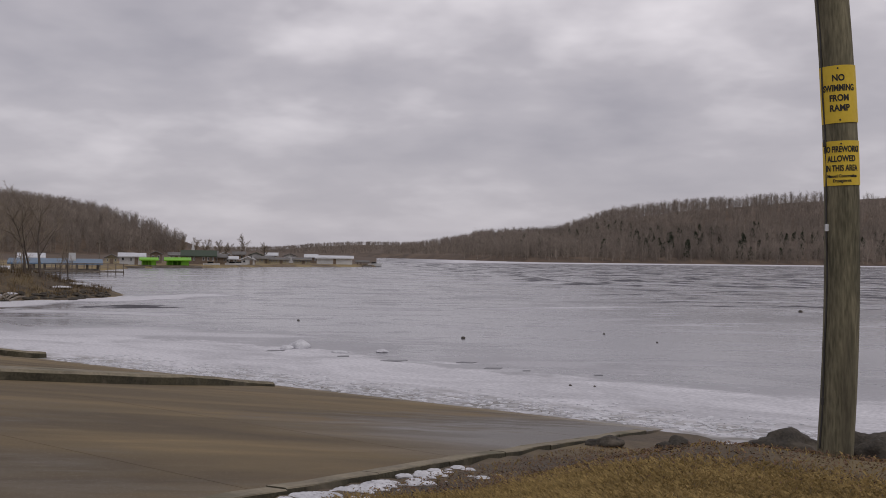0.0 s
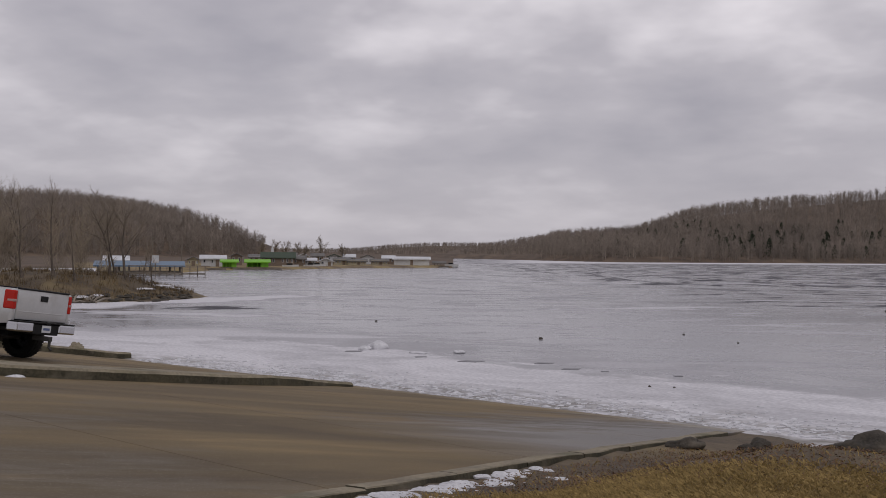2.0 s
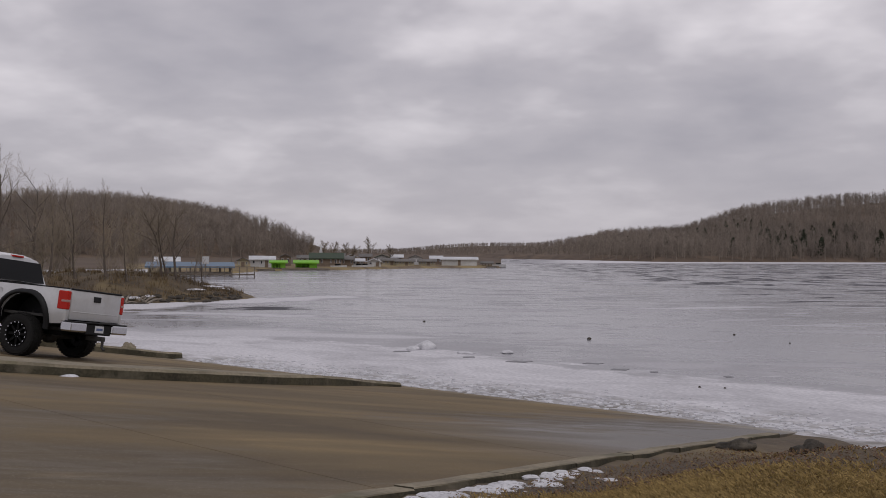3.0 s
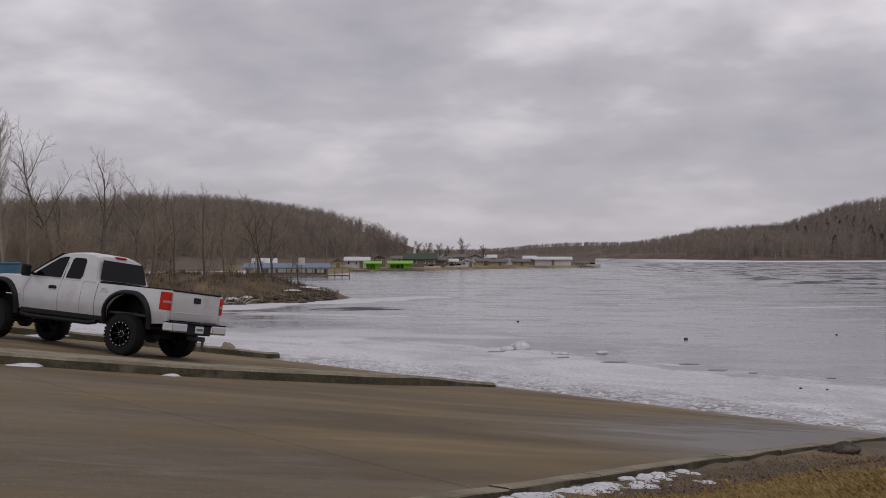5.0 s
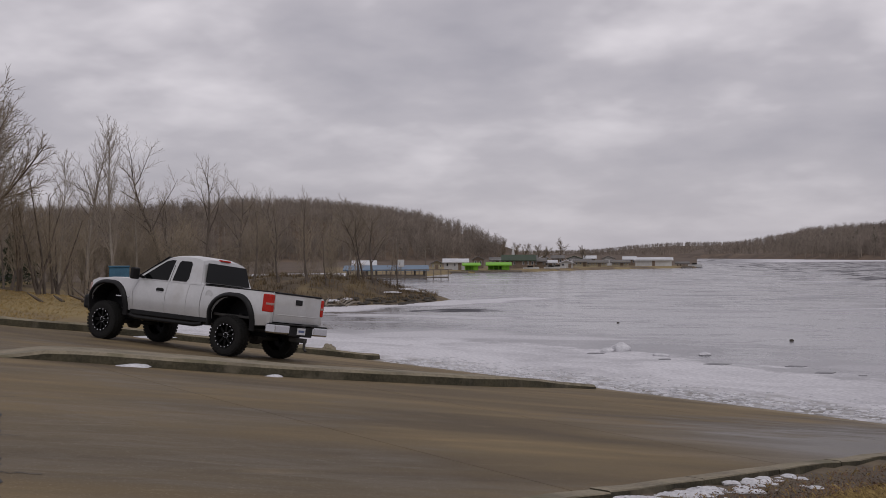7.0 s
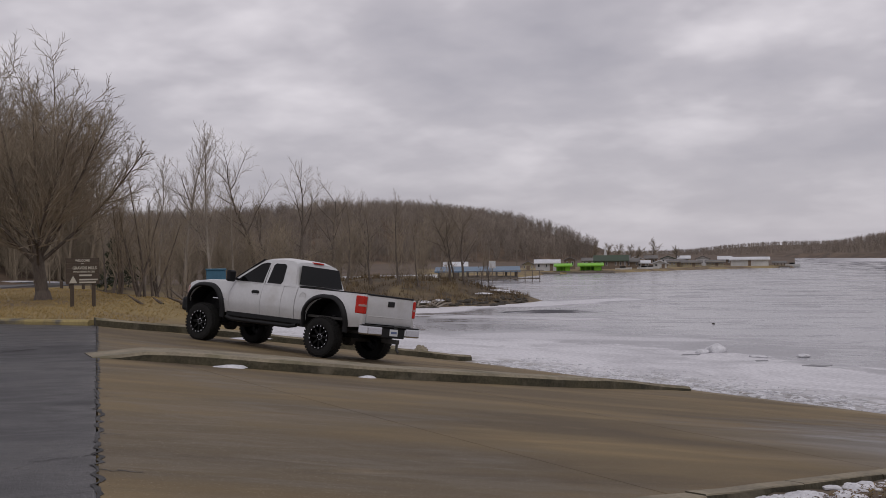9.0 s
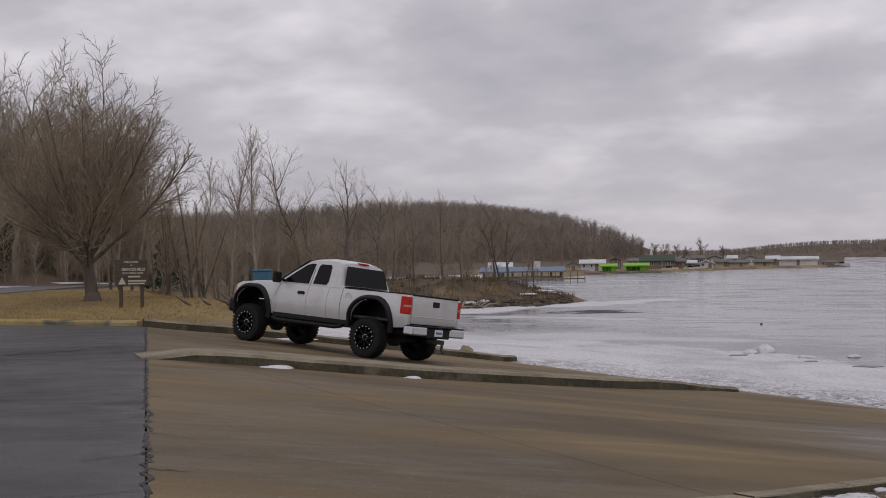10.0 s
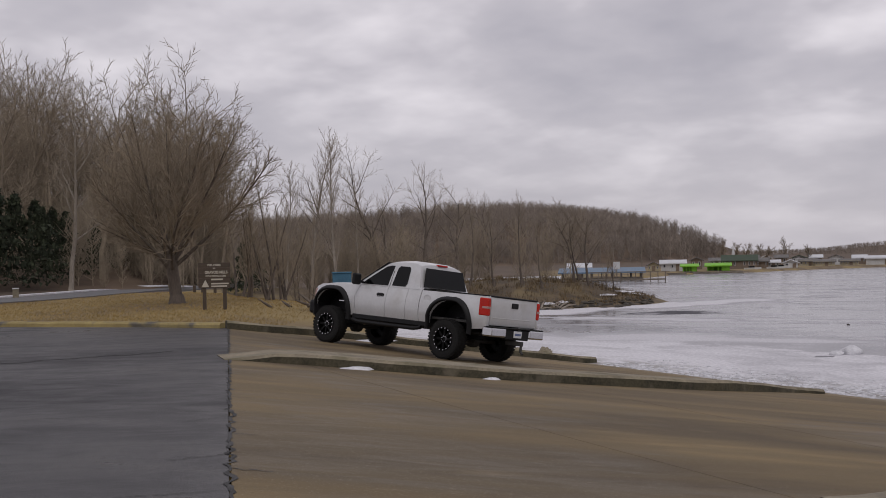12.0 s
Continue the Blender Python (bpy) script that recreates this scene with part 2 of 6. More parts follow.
def seg_dist(x, y, ax, ay, bx, by):
    dx, dy = bx - ax, by - ay
    t = min(1.0, max(0.0, ((x - ax) * dx + (y - ay) * dy) / (dx * dx + dy * dy)))
    return math.hypot(x - ax - t * dx, y - ay - t * dy), t


def hill_left(x, y):
    """The wooded hill behind the village."""
    if not -900 < x < -138:
        return -1.0
    ridge = max(0.0, 1 - max(0.0, (x + 245) / 104) ** 2.2) - 0.12 * step(-245, -330, x)
    return -1.0 + 24.5 * ridge * step(440, 545, y - 0.1 * x) * step(820, 690, y)


VILLAGE_AZ, VILLAGE_R = (-30, -24, -21, -17, -15, -12.5, -10, -7, -5, -3), (125, 135, 158, 165, 193, 197, 214, 232, 240, 246)
FAR_KERB = [(-17.95, 23.15), (-17.5, 23.6), (-16.7, 26.0), (-13.7, 30.1), (-11.6, 32.9)]


def land(x, y):
    """Height of the ground sheet, below zero under the lake."""
    w, a = wa(x, y)
    e = a - edge_along(w)
    best = -1.0
    # home shore
    if e > 0 and a < 80:
        base = paved(x, y) if w > -3 else -0.4
        knoll = min(1.62, 0.2 * (w - 2.0)) if w < 10 else 1.62
        knoll = max(knoll, -1.0)
        best = base - 0.02 + (knoll - base) * step(0.5, 3.6, e) if w > -6 else -1.0
    else:
        best = (paved(x, y) - 0.06) if w > -8 else -1.0
        # beyond the far kerb and the lot's kerb the grass climbs gently
        if a < -9:
            s = SEAM_N.dot(Vector((x, y)))
            r = math.hypot(x, y)
            g = 1.62 + 0.004 * max(0.0, r - 36)
            beyond = step(0, 4, w)
            far = step(-19, -24, x - 0.0) * step(20, 26, y) if x > -24 else step(22.5, 25.5, y + 0.02 * x)
            if w > 0:
                best = best + (g - best) * max(far, 0.0) * beyond if w < 30 else best
    # wooded slope behind the road
    az = math.degrees(math.atan2(x, y))
    r = math.hypot(x, y)
    if az < -38 and r > 50:
        best = max(best, 1.6 + 0.15 * max(0, r - 78) * step(-38, -47, az) * step(400, 120, r))
    # the point with its dirt bank
    dd, t = seg_dist(x, y, -90, 70, -33, 75)
    if dd < 16:
        best = max(best, min(1.0, (11.3 - dd) * 0.22) + 0.75 * step(7, 1, math.hypot((x + 31) * 0.8, y - 73)) + 0.35 * step(6, 0, dd) * step(-30, -45, x) + 0.22 * noise.noise((x * 0.55, y * 0.55, 7)) + 0.1 * noise.noise((x * 1.7, y * 1.7, 9)))
    # village shore
    rs_ = float(np.interp(az, VILLAGE_AZ, VILLAGE_R))
    if az < -3.2 and r > rs_ - 4:
        best = max(best, min(0.4, 0.22 * (r - rs_) + 0.1 * noise.noise((x * 0.2, y * 0.2, 2)), 0.8 * (-3.2 - az) * 2))
    # far and right shores
    s2 = (y - 470) - 0.62 * (x - 40) if x > 40 else (y - 470) - 2.5 * (40 - x)
    if x > -60:
        best = max(best, min(2.5, 0.2 * s2))
        if s2 > 0:
            best = max(best, hill_right(x, y, s2))
    best = max(best, hill_left(x, y))
    if y > 1500:
        best = max(best, (3 + float(np.interp(az, FAR_AZ, FAR_RISE))) * step(1500, 1900, y))
    return best


FAR_AZ, FAR_RISE = (-12, -9.4, -8.2, -6.5, -4.5, 0, 3), (0, 0, 2, 8, 12, 13, 13)
RIDGE = ((-30, -12, -8, -4, 0, 2, 5.6, 8.4, 11.7, 17, 22, 30), (-0.1, 0.0, 0.05, 0.22, 0.5, 0.62, 0.85, 1.85, 2.3, 2.75, 3.0, 3.2))


def hill_right(x, y, s2):
    """The hills across the lake, by the height of their skyline."""
    el = float(np.interp(math.degrees(math.atan2(x, y)), *RIDGE))
    return (0.25 * step(2, 60, s2) + 0.75 * step(20, 380, s2)) * (1 - 0.45 * step(430, 1000, s2)) * max(0.5, math.hypot(x, y) * math.tan(radians(el)) + 2.2)


# ---- mesh helpers ----
def mesh_object(name, verts, faces, material, parent=None, label="", smooth=False, mats=None, index=None):
    me = bpy.data.meshes.new(name)
    me.from_pydata([tuple(v) for v in verts], [], [tuple(f) for f in faces])
    for m_ in (mats or [material]):
        me.materials.append(m_)
    if index is not None:
        me.polygons.foreach_set("material_index", index)
    if smooth:
        me.polygons.foreach_set("use_smooth", [True] * len(me.polygons))
    me.update()
    ob = new(name, me)
    if parent:
        ob.parent = parent
    if label:
        ob["label"] = label
    return ob


def part(name, bm, material, parent=None, label="", smooth=False):
    me = bpy.data.meshes.new(name)
    bmesh.ops.recalc_face_normals(bm, faces=bm.faces[:])
    bm.to_mesh(me)
    bm.free()
    me.materials.append(material)
    painted = material is M.get("paint")
    if smooth or painted:
        me.polygons.foreach_set("use_smooth", [True] * len(me.polygons))
    if painted:
        me.set_sharp_from_angle(angle=radians(35))
    ob = new(name, me)
    if parent:
        ob.parent = parent
    if label:
        ob["label"] = label
    return ob


def box(bm, x0, x1, y0, y1, z0, z1, bevel=0.0, m=None):
    made = bmesh.ops.create_cube(bm, size=1)["verts"]
    for v in made:
        v.co = Vector(((x0 + x1) / 2 + v.co.x * (x1 - x0), (y0 + y1) / 2 + v.co.y * (y1 - y0), (z0 + z1) / 2 + v.co.z * (z1 - z0)))
        if m:
            v.co = m @ v.co
    if bevel:
        edges = list({e_ for v in made for e_ in v.link_edges})
        bmesh.ops.bevel(bm, geom=edges, offset=bevel, segments=2, profile=0.5, affect="EDGES")
    return bm


def boxed(name, dims, material, parent=None, label="", bevel=0.01, m=None):
    bm = bmesh.new()
    box(bm, *dims, bevel=bevel, m=m)
    return part(name, bm, material, parent, label)


def empty(name, m, label, category, group="", kind=""):
    ob = new(name)
    ob.matrix_world = m
    return tagged(ob, label, category, group, kind)


def ring_tube(verts, faces, path, radii, sides=6):
    """Adds a tapered tube along a path of Vectors."""
    start = len(verts)
    for i, p in enumerate(path):
        t = (path[min(i + 1, len(path) - 1)] - path[max(i - 1, 0)]).normalized()
        u = t.orthogonal().normalized()
        v = t.cross(u)
        for k in range(sides):
            a = 2 * math.pi * k / sides
            verts.append(p + (u * math.cos(a) + v * math.sin(a)) * radii[i])
    for i in range(len(path) - 1):
        for k in range(sides):
            a, b = start + i * sides + k, start + i * sides + (k + 1) % sides
            faces.append((a, b, b + sides, a + sides))


# ---- ground sheet, out to the horizon ----
def build_ground():
    verts, faces = [], []
    radii = [0.6]
    while radii[-1] < 4600:
        r = radii[-1]
        radii.append(r + max(0.5, r * (0.02 if r < 110 else 0.03)))
    azs = [radians(-62 + 0.5 * i) for i in range(181)] + [radians(30 + 6 * i) for i in range(1, 45)]
    azs = [a for a in azs if a < radians(298)]
    for r in radii:
        for a in azs:
            x, y = r * math.sin(a), r * math.cos(a)
            behind = not radians(-62) <= a <= radians(28)
            z = land(x, y) if not behind else (1.55 if r < 120 else 3 + 0.01 * r)
            if -62 <= math.degrees(a) <= -56 or 24 < math.degrees(a) < 28:
                z = land(x, y)
            if r < 60:
                z += 0.02 * noise.noise((x * 1.3, y * 1.3, 0))
            verts.append((x, y, z))
    n_a = len(azs)
    for i in range(len(radii) - 1):
        for j in range(n_a):
            k = (j + 1) % n_a
            faces.append((i * n_a + j, i * n_a + k, (i + 1) * n_a + k, (i + 1) * n_a + j))
    centre = len(verts)
    verts.append((0, 0, 1.55))
    for j in range(n_a):
        faces.append((centre, (j + 1) % n_a, j))
    index = []
    for f in faces:
        x, y = (sum(verts[k][i] for k in f) / len(f) for i in range(2))
        r, az = math.hypot(x, y), math.degrees(math.atan2(x, y))
        index.append(1 if (az < -40 and r > 66 + 4 * noise.noise((x * 0.1, y * 0.1, 0))) or r > 420 or (az < -22 and 92 < r < 420) or (r > 262 and az < -2) else 0)
        if (r < 24 and az > -8) or (y > 58 and seg_dist(x, y, -90, 70, -33, 75)[0] < 13 and x > -52):
            index[-1] = 2
    ob = mesh_object("ground", verts, faces, M["soil"], smooth=True, mats=[M["soil"], M["litter_ground"], M["mud"]], index=index)
    tagged(ob, "brown winter ground with dry grass and leaf litter", "ground", kind="structure")


build_ground()


# ---- lake ----
def ice_material():
    m = bpy.data.materials.new("lake_ice")
    m.use_nodes = True
    n, l = m.node_tree.nodes, m.node_tree.links
    b = n["Principled BSDF"]
    tc = n.new("ShaderNodeTexCoord")

    def mapped(sx, sy, scale, detail=6.0, rough=0.55, dist=0.0, rot=0.0):
        mp = n.new("ShaderNodeMapping")
        mp.inputs["Scale"].default_value = (sx, sy, 1)
        mp.inputs["Rotation"].default_value = (0, 0, rot)
        l.new(tc.outputs["Object"], mp.inputs[0])
        t = n.new("ShaderNodeTexNoise")
        for k, v in (("Scale", scale), ("Detail", detail), ("Roughness", rough), ("Distortion", dist)):
            t.inputs[k].default_value = v
        l.new(mp.outputs[0], t.inputs["Vector"])
        return t.outputs["Fac"]

    pos = n.new("ShaderNodeNewGeometry")

    def mapped_world(sx, sy, scale, detail=8.0, rough=0.62, dist=0.6):
        mp = n.new("ShaderNodeMapping")
        mp.inputs["Scale"].default_value = (sx, sy, 1)
        l.new(pos.outputs["Position"], mp.inputs[0])
        t = n.new("ShaderNodeTexNoise")
        for k, v in (("Scale", scale), ("Detail", detail), ("Roughness", rough), ("Distortion", dist)):
            t.inputs[k].default_value = v
        l.new(mp.outputs[0], t.inputs["Vector"])
        return t.outputs["Fac"]

    def ranged(sock, a, b_, lo=0.0, hi=1.0):
        r = n.new("ShaderNodeMapRange")
        for i, v in enumerate((a, b_, lo, hi)):
            r.inputs[i + 1].default_value = v
        l.new(sock, r.inputs[0])
        return r.outputs[0]

    def maths(op, a, b_):
        q = n.new("ShaderNodeMath")
        q.operation = op
        for i, v in enumerate((a, b_)):
            if isinstance(v, float):
                q.inputs[i].default_value = v
            else:
                l.new(v, q.inputs[i])
        return q.outputs[0]

    def blend(f, a, b_):
        q = n.new("ShaderNodeMix")
        q.data_type = "RGBA"
        l.new(f, q.inputs[0])
        for i, v in ((6, a), (7, b_)):
            if isinstance(v, tuple):
                q.inputs[i].default_value = (*v, 1)
            else:
                l.new(v, q.inputs[i])
        return q.outputs[2]

    # object axes: x along the water's edge, y out from it
    sep = n.new("ShaderNodeSeparateXYZ")
    l.new(tc.outputs["Object"], sep.inputs[0])
    out = sep.outputs["Y"]
    wsep = n.new("ShaderNodeSeparateXYZ")
    l.new(pos.outputs["Position"], wsep.inputs[0])
    wx, wy = wsep.outputs["X"], wsep.outputs["Y"]
    broad = mapped(0.35, 1.0, 0.11, 5)
    fine = mapped(0.5, 1.0, 0.7, 8, 0.66, 0.6)
    edge = maths("ADD", out, maths("ADD", ranged(broad, 0.3, 0.7, -3.2, 3.2), ranged(fine, 0.3, 0.7, -1.9, 1.9)))
    rag = ranged(mapped_world(0.55, 1.0, 0.3, 8.0, 0.64, 0.5), 0.3, 0.7, -1.0, 1.0)
    grain = mapped(1, 1, 9.0, 6)

    def bar(ax, ay, bx_, by_, wide, soft=0.25, ragged_by=0.55):
        """A ragged streak on the ice from a to b."""
        d = Vector((bx_ - ax, by_ - ay, 0))
        q = n.new("ShaderNodeVectorMath")
        q.operation = "SUBTRACT"
        l.new(pos.outputs["Position"], q.inputs[0])
        q.inputs[1].default_value = (ax, ay, 0)
        dt = n.new("ShaderNodeVectorMath")
        dt.operation = "DOT_PRODUCT"
        l.new(q.outputs[0], dt.inputs[0])
        dt.inputs[1].default_value = d / d.length_squared
        sc = n.new("ShaderNodeVectorMath")
        sc.operation = "SCALE"
        sc.inputs[0].default_value = d
        l.new(ranged(dt.outputs["Value"], 0.0, 1.0), sc.inputs["Scale"])
        df = n.new("ShaderNodeVectorMath")
        df.operation = "DISTANCE"
        l.new(q.outputs[0], df.inputs[0])
        l.new(sc.outputs[0], df.inputs[1])
        return ranged(maths("ADD", df.outputs["Value"], maths("MULTIPLY", rag, wide * ragged_by)), wide * (1 + soft), wide * (1 - soft))

    def most(*fs):
        f_ = fs[0]
        for g in fs[1:]:
            f_ = maths("MAXIMUM", f_, g)
        return f_

    # plain grey ice, mottled
    mottle = mapped_world(0.6, 1.0, 0.22, 8.0, 0.66, 0.4)
    base = blend(ranged(mottle, 0.34, 0.66), (0.165, 0.163, 0.181), (0.262, 0.258, 0.278))
    base = blend(ranged(grain, 0.3, 0.7, 0.0, 0.3), base, (0.3, 0.296, 0.315))
    # rippled, refrozen dark ice out on the open lake
    far_f = maths("MULTIPLY", ranged(maths("ADD", wy, maths("MULTIPLY", rag, 9.0)), 52.0, 78.0), ranged(maths("ADD", wx, maths("MULTIPLY", wy, 0.12)), -6.0, 34.0, 0.42, 1.0))
    rip_near = ranged(mapped_world(0.34, 1.0, 0.36, 7.0, 0.66, 0.5), 0.47, 0.54)
    rip_far = ranged(mapped_world(1.0, 0.5, 0.2, 8.0, 0.72, 0.3), 0.47, 0.54)
    rip_f = ranged(wy, 75.0, 130.0)
    ripple = maths("ADD", maths("MULTIPLY", rip_far, rip_f), maths("MULTIPLY", rip_near, maths("SUBTRACT", 1.0, rip_f)))
    pools = most(maths("MULTIPLY", bar(-18.0, 62.5, -16.6, 61.5, 2.2, 0.5, 1.1), 0.85), maths("MULTIPLY", bar(-22.5, 53.5, -16.0, 49.5, 2.6, 0.5, 0.9), 0.6), maths("MULTIPLY", bar(14.0, 60.0, 40.0, 66.0, 4.0, 0.6, 0.9), 0.55))
    dark_f = most(maths("MULTIPLY", ripple, maths("MULTIPLY", far_f, 0.86)), pools)
    c = blend(dark_f, base, (0.1, 0.098, 0.108))
    # snow: the crust along the ramp, drifts round the point, thin dashes, the strip under the far shore
    crust_f = maths("MULTIPLY", ranged(edge, 8.2, 6.4), ranged(mapped(0.5, 1.0, 0.35, 8, 0.68, 0.8), 0.36, 0.56, 0.55, 1.0))
    veil = maths("MULTIPLY", ranged(maths("ADD", edge, maths("MULTIPLY", rag, 3.0)), 14.5, 8.0), maths("MULTIPLY", ranged(mapped(0.4, 1.0, 0.3, 7, 0.62, 0.6), 0.44, 0.6), 0.5))
    tongue = most(bar(-27.0, 62.0, -20.5, 73.0, 3.2, 0.2), bar(-21.0, 70.0, -16.5, 80.0, 2.2, 0.3), bar(-30.0, 55.0, -27.0, 62.0, 4.5, 0.2))
    fringe = most(bar(-20.5, 56.5, -13.8, 55.5, 1.1, 0.4, 0.9), bar(-13.5, 43.5, -7.5, 42.5, 2.6, 0.6, 0.8), bar(-18.6, 40.5, -14.6, 36.2, 3.0, 0.2), bar(-22.0, 44.0, -17.0, 39.0, 2.4, 0.25))
    dash = maths("MULTIPLY", ranged(mapped_world(0.4, 1.0, 0.5, 6.0, 0.58, 0.4), 0.575, 0.63), 0.62)
    dash = most(dash, maths("MULTIPLY", ranged(mapped_world(0.3, 1.0, 0.24, 8.0, 0.62, 0.5), 0.585, 0.63), 0.55))
    dash2 = maths("MULTIPLY", maths("MULTIPLY", ranged(mapped_world(0.8, 0.6, 0.16, 7.0, 0.66, 0.3), 0.56, 0.62), far_f), 0.5)
    lead = most(bar(2.0, 66.0, 12.0, 71.0, 0.8, 0.5, 1.0), bar(-36.0, 140.0, 12.0, 128.0, 1.6, 0.5, 0.8), bar(-50.0, 110.0, -22.0, 118.0, 1.3, 0.5, 0.9))
    shore_strip = maths("MULTIPLY", ranged(maths("SUBTRACT", wy, maths("MULTIPLY", wx, 0.62)), 365.0, 395.0), ranged(wx, -25.0, 5.0))
    f = most(crust_f, veil, maths("MULTIPLY", tongue, 0.95), maths("MULTIPLY", fringe, 0.8), dash, dash2, maths("MULTIPLY", lead, 0.8), shore_strip)
    white = blend(ranged(grain, 0.3, 0.7), (0.53, 0.525, 0.56), (0.79, 0.78, 0.81))
    shore = ranged(maths("ADD", out, ranged(fine, 0.3, 0.7, -1.0, 1.0)), 2.2, 0.3)
    c = blend(f, c, white)
    c = blend(maths("MULTIPLY", shore, ranged(mapped(0.6, 1, 1.6, 7), 0.4, 0.58, 0.0, 0.85)), c, (0.17, 0.155, 0.13))
    l.new(c, b.inputs["Base Color"])
    l.new(maths("MAXIMUM", ranged(f, 0.0, 0.6, 0.16, 0.75), maths("MULTIPLY", dark_f, 0.3)), b.inputs["Roughness"])
    l.new(ranged(dark_f, 0.0, 0.75, 0.4, 0.0), b.inputs["Specular IOR Level"])
    bp = n.new("ShaderNodeBump")
    bp.inputs["Strength"].default_value, bp.inputs["Distance"].default_value = 0.16, 0.05
    l.new(mapped(0.5, 1.0, 1.3, 8, 0.6), bp.inputs["Height"])
    l.new(bp.outputs[0], b.inputs["Normal"])
    return m


M["ice"] = ice_material()
ice_verts = [(-3500, -150, 0), (3500, -150, 0), (3500, 4300, 0), (-3500, 4300, 0)]
lake = mesh_object("lake_ice", ice_verts, [(0, 1, 2, 3)], M["ice"])
lake.matrix_world = Matrix.LocRotScale((*W0, 0.0), Euler((0, 0, WD)), None)
tagged(lake, "grey frozen lake with snow patches and dark streaks", "ice", kind="structure")


# ---- paving ----
def ruled_patch(name, corners, nu, nv, lift, material, parent=None, label="", thick=0.15):
    """A slab with four plan corners, following the paved surface, with sides."""
    a, b, c, d_ = [Vector(q) for q in corners]
    verts, faces = [], []
    for i in range(nu + 1):
        for j in range(nv + 1):
            u, v = i / nu, j / nv
            q = (a * (1 - u) + b * u) * (1 - v) + (d_ * (1 - u) + c * u) * v
            verts.append((q.x, q.y, paved(q.x, q.y) + lift))
    cols = nv + 1
    for i in range(nu):
        for j in range(nv):
            k = i * cols + j
            faces.append((k, k + cols, k + cols + 1, k + 1))
    rim = [i * cols for i in range(nu + 1)] + [nu * cols + j for j in range(1, nv + 1)] + [i * cols + nv for i in range(nu - 1, -1, -1)] + [j for j in range(nv - 1, 0, -1)]
    s0 = len(verts)
    for k in rim:
        x, y, z = verts[k]
        verts.append((x, y, z - thick))
    for i in range(len(rim)):
        j = (i + 1) % len(rim)
        faces.append((rim[i], s0 + i, s0 + j, rim[j]))
    return mesh_object(name, verts, faces, material, parent, label)


def seam_at(al):
    """Plan point on the seam at that place along the water's edge."""
    # ruled: find t with (SEAM * t - W0) . ALONG = al
    t = (al + W0.dot(ALONG)) / SEAM.dot(ALONG)
    return SEAM * t


ramp = empty("boat_ramp", Matrix(), "stained brown-grey concrete boat ramp sloping into the ice", "boat ramp", kind="structure")
cuts = [-3.0, 3.9, 8.6, 12.6]
GAP = 0.006


def divider_al(w):
    """The near face of the divider."""
    return 0.45 + 1.15 * step(0.5, 5.5, w) - 1.5 * step(8.2, 14.2, w)


for w0_, w1_ in zip(cuts, cuts[1:]):
    ruled_patch("slab", [plan(w0_ + GAP, edge_along(w0_)), plan(w0_ + GAP, 0.2), plan(w1_ - GAP, 0.2), plan(w1_ - GAP, edge_along(w1_))], 8, 8, 0.0, M["concrete"], ramp)
ruled_patch("slab", [plan(12.6 + GAP, edge_along(12.6)), plan(12.6 + GAP, 0.2), seam_at(0.2), SEAM * 5.95], 10, 8, 0.0, M["concrete"], ramp)
# the far lane, behind the divider
for w0_, w1_ in ((-3.0, 4.0), (4.0, 8.6)):
    ruled_patch("slab", [plan(w0_ + GAP, 0.15), plan(w0_ + GAP, -9.9), plan(w1_ - GAP, -9.9), plan(w1_ - GAP, 0.15)], 8, 8, 0.0, M["concrete"], ramp)
ruled_patch("slab", [plan(8.6 + GAP, 0.15), plan(8.6 + GAP, -9.8), seam_at(-9.5), seam_at(0.15)], 8, 8, 0.0, M["concrete"], ramp)
# the level lot
lot = empty("parking_lot", Matrix(), "wet dark asphalt parking lot with a tarred crack", "parking lot", kind="structure")
ruled_patch("asphalt", [SEAM * -5.0 - SEAM_N * 0.02, SEAM * 29.7 - SEAM_N * 0.02, Vector((-60, 20.0)), Vector((-60, -12))], 14, 14, 0.0, M["asphalt"], lot)


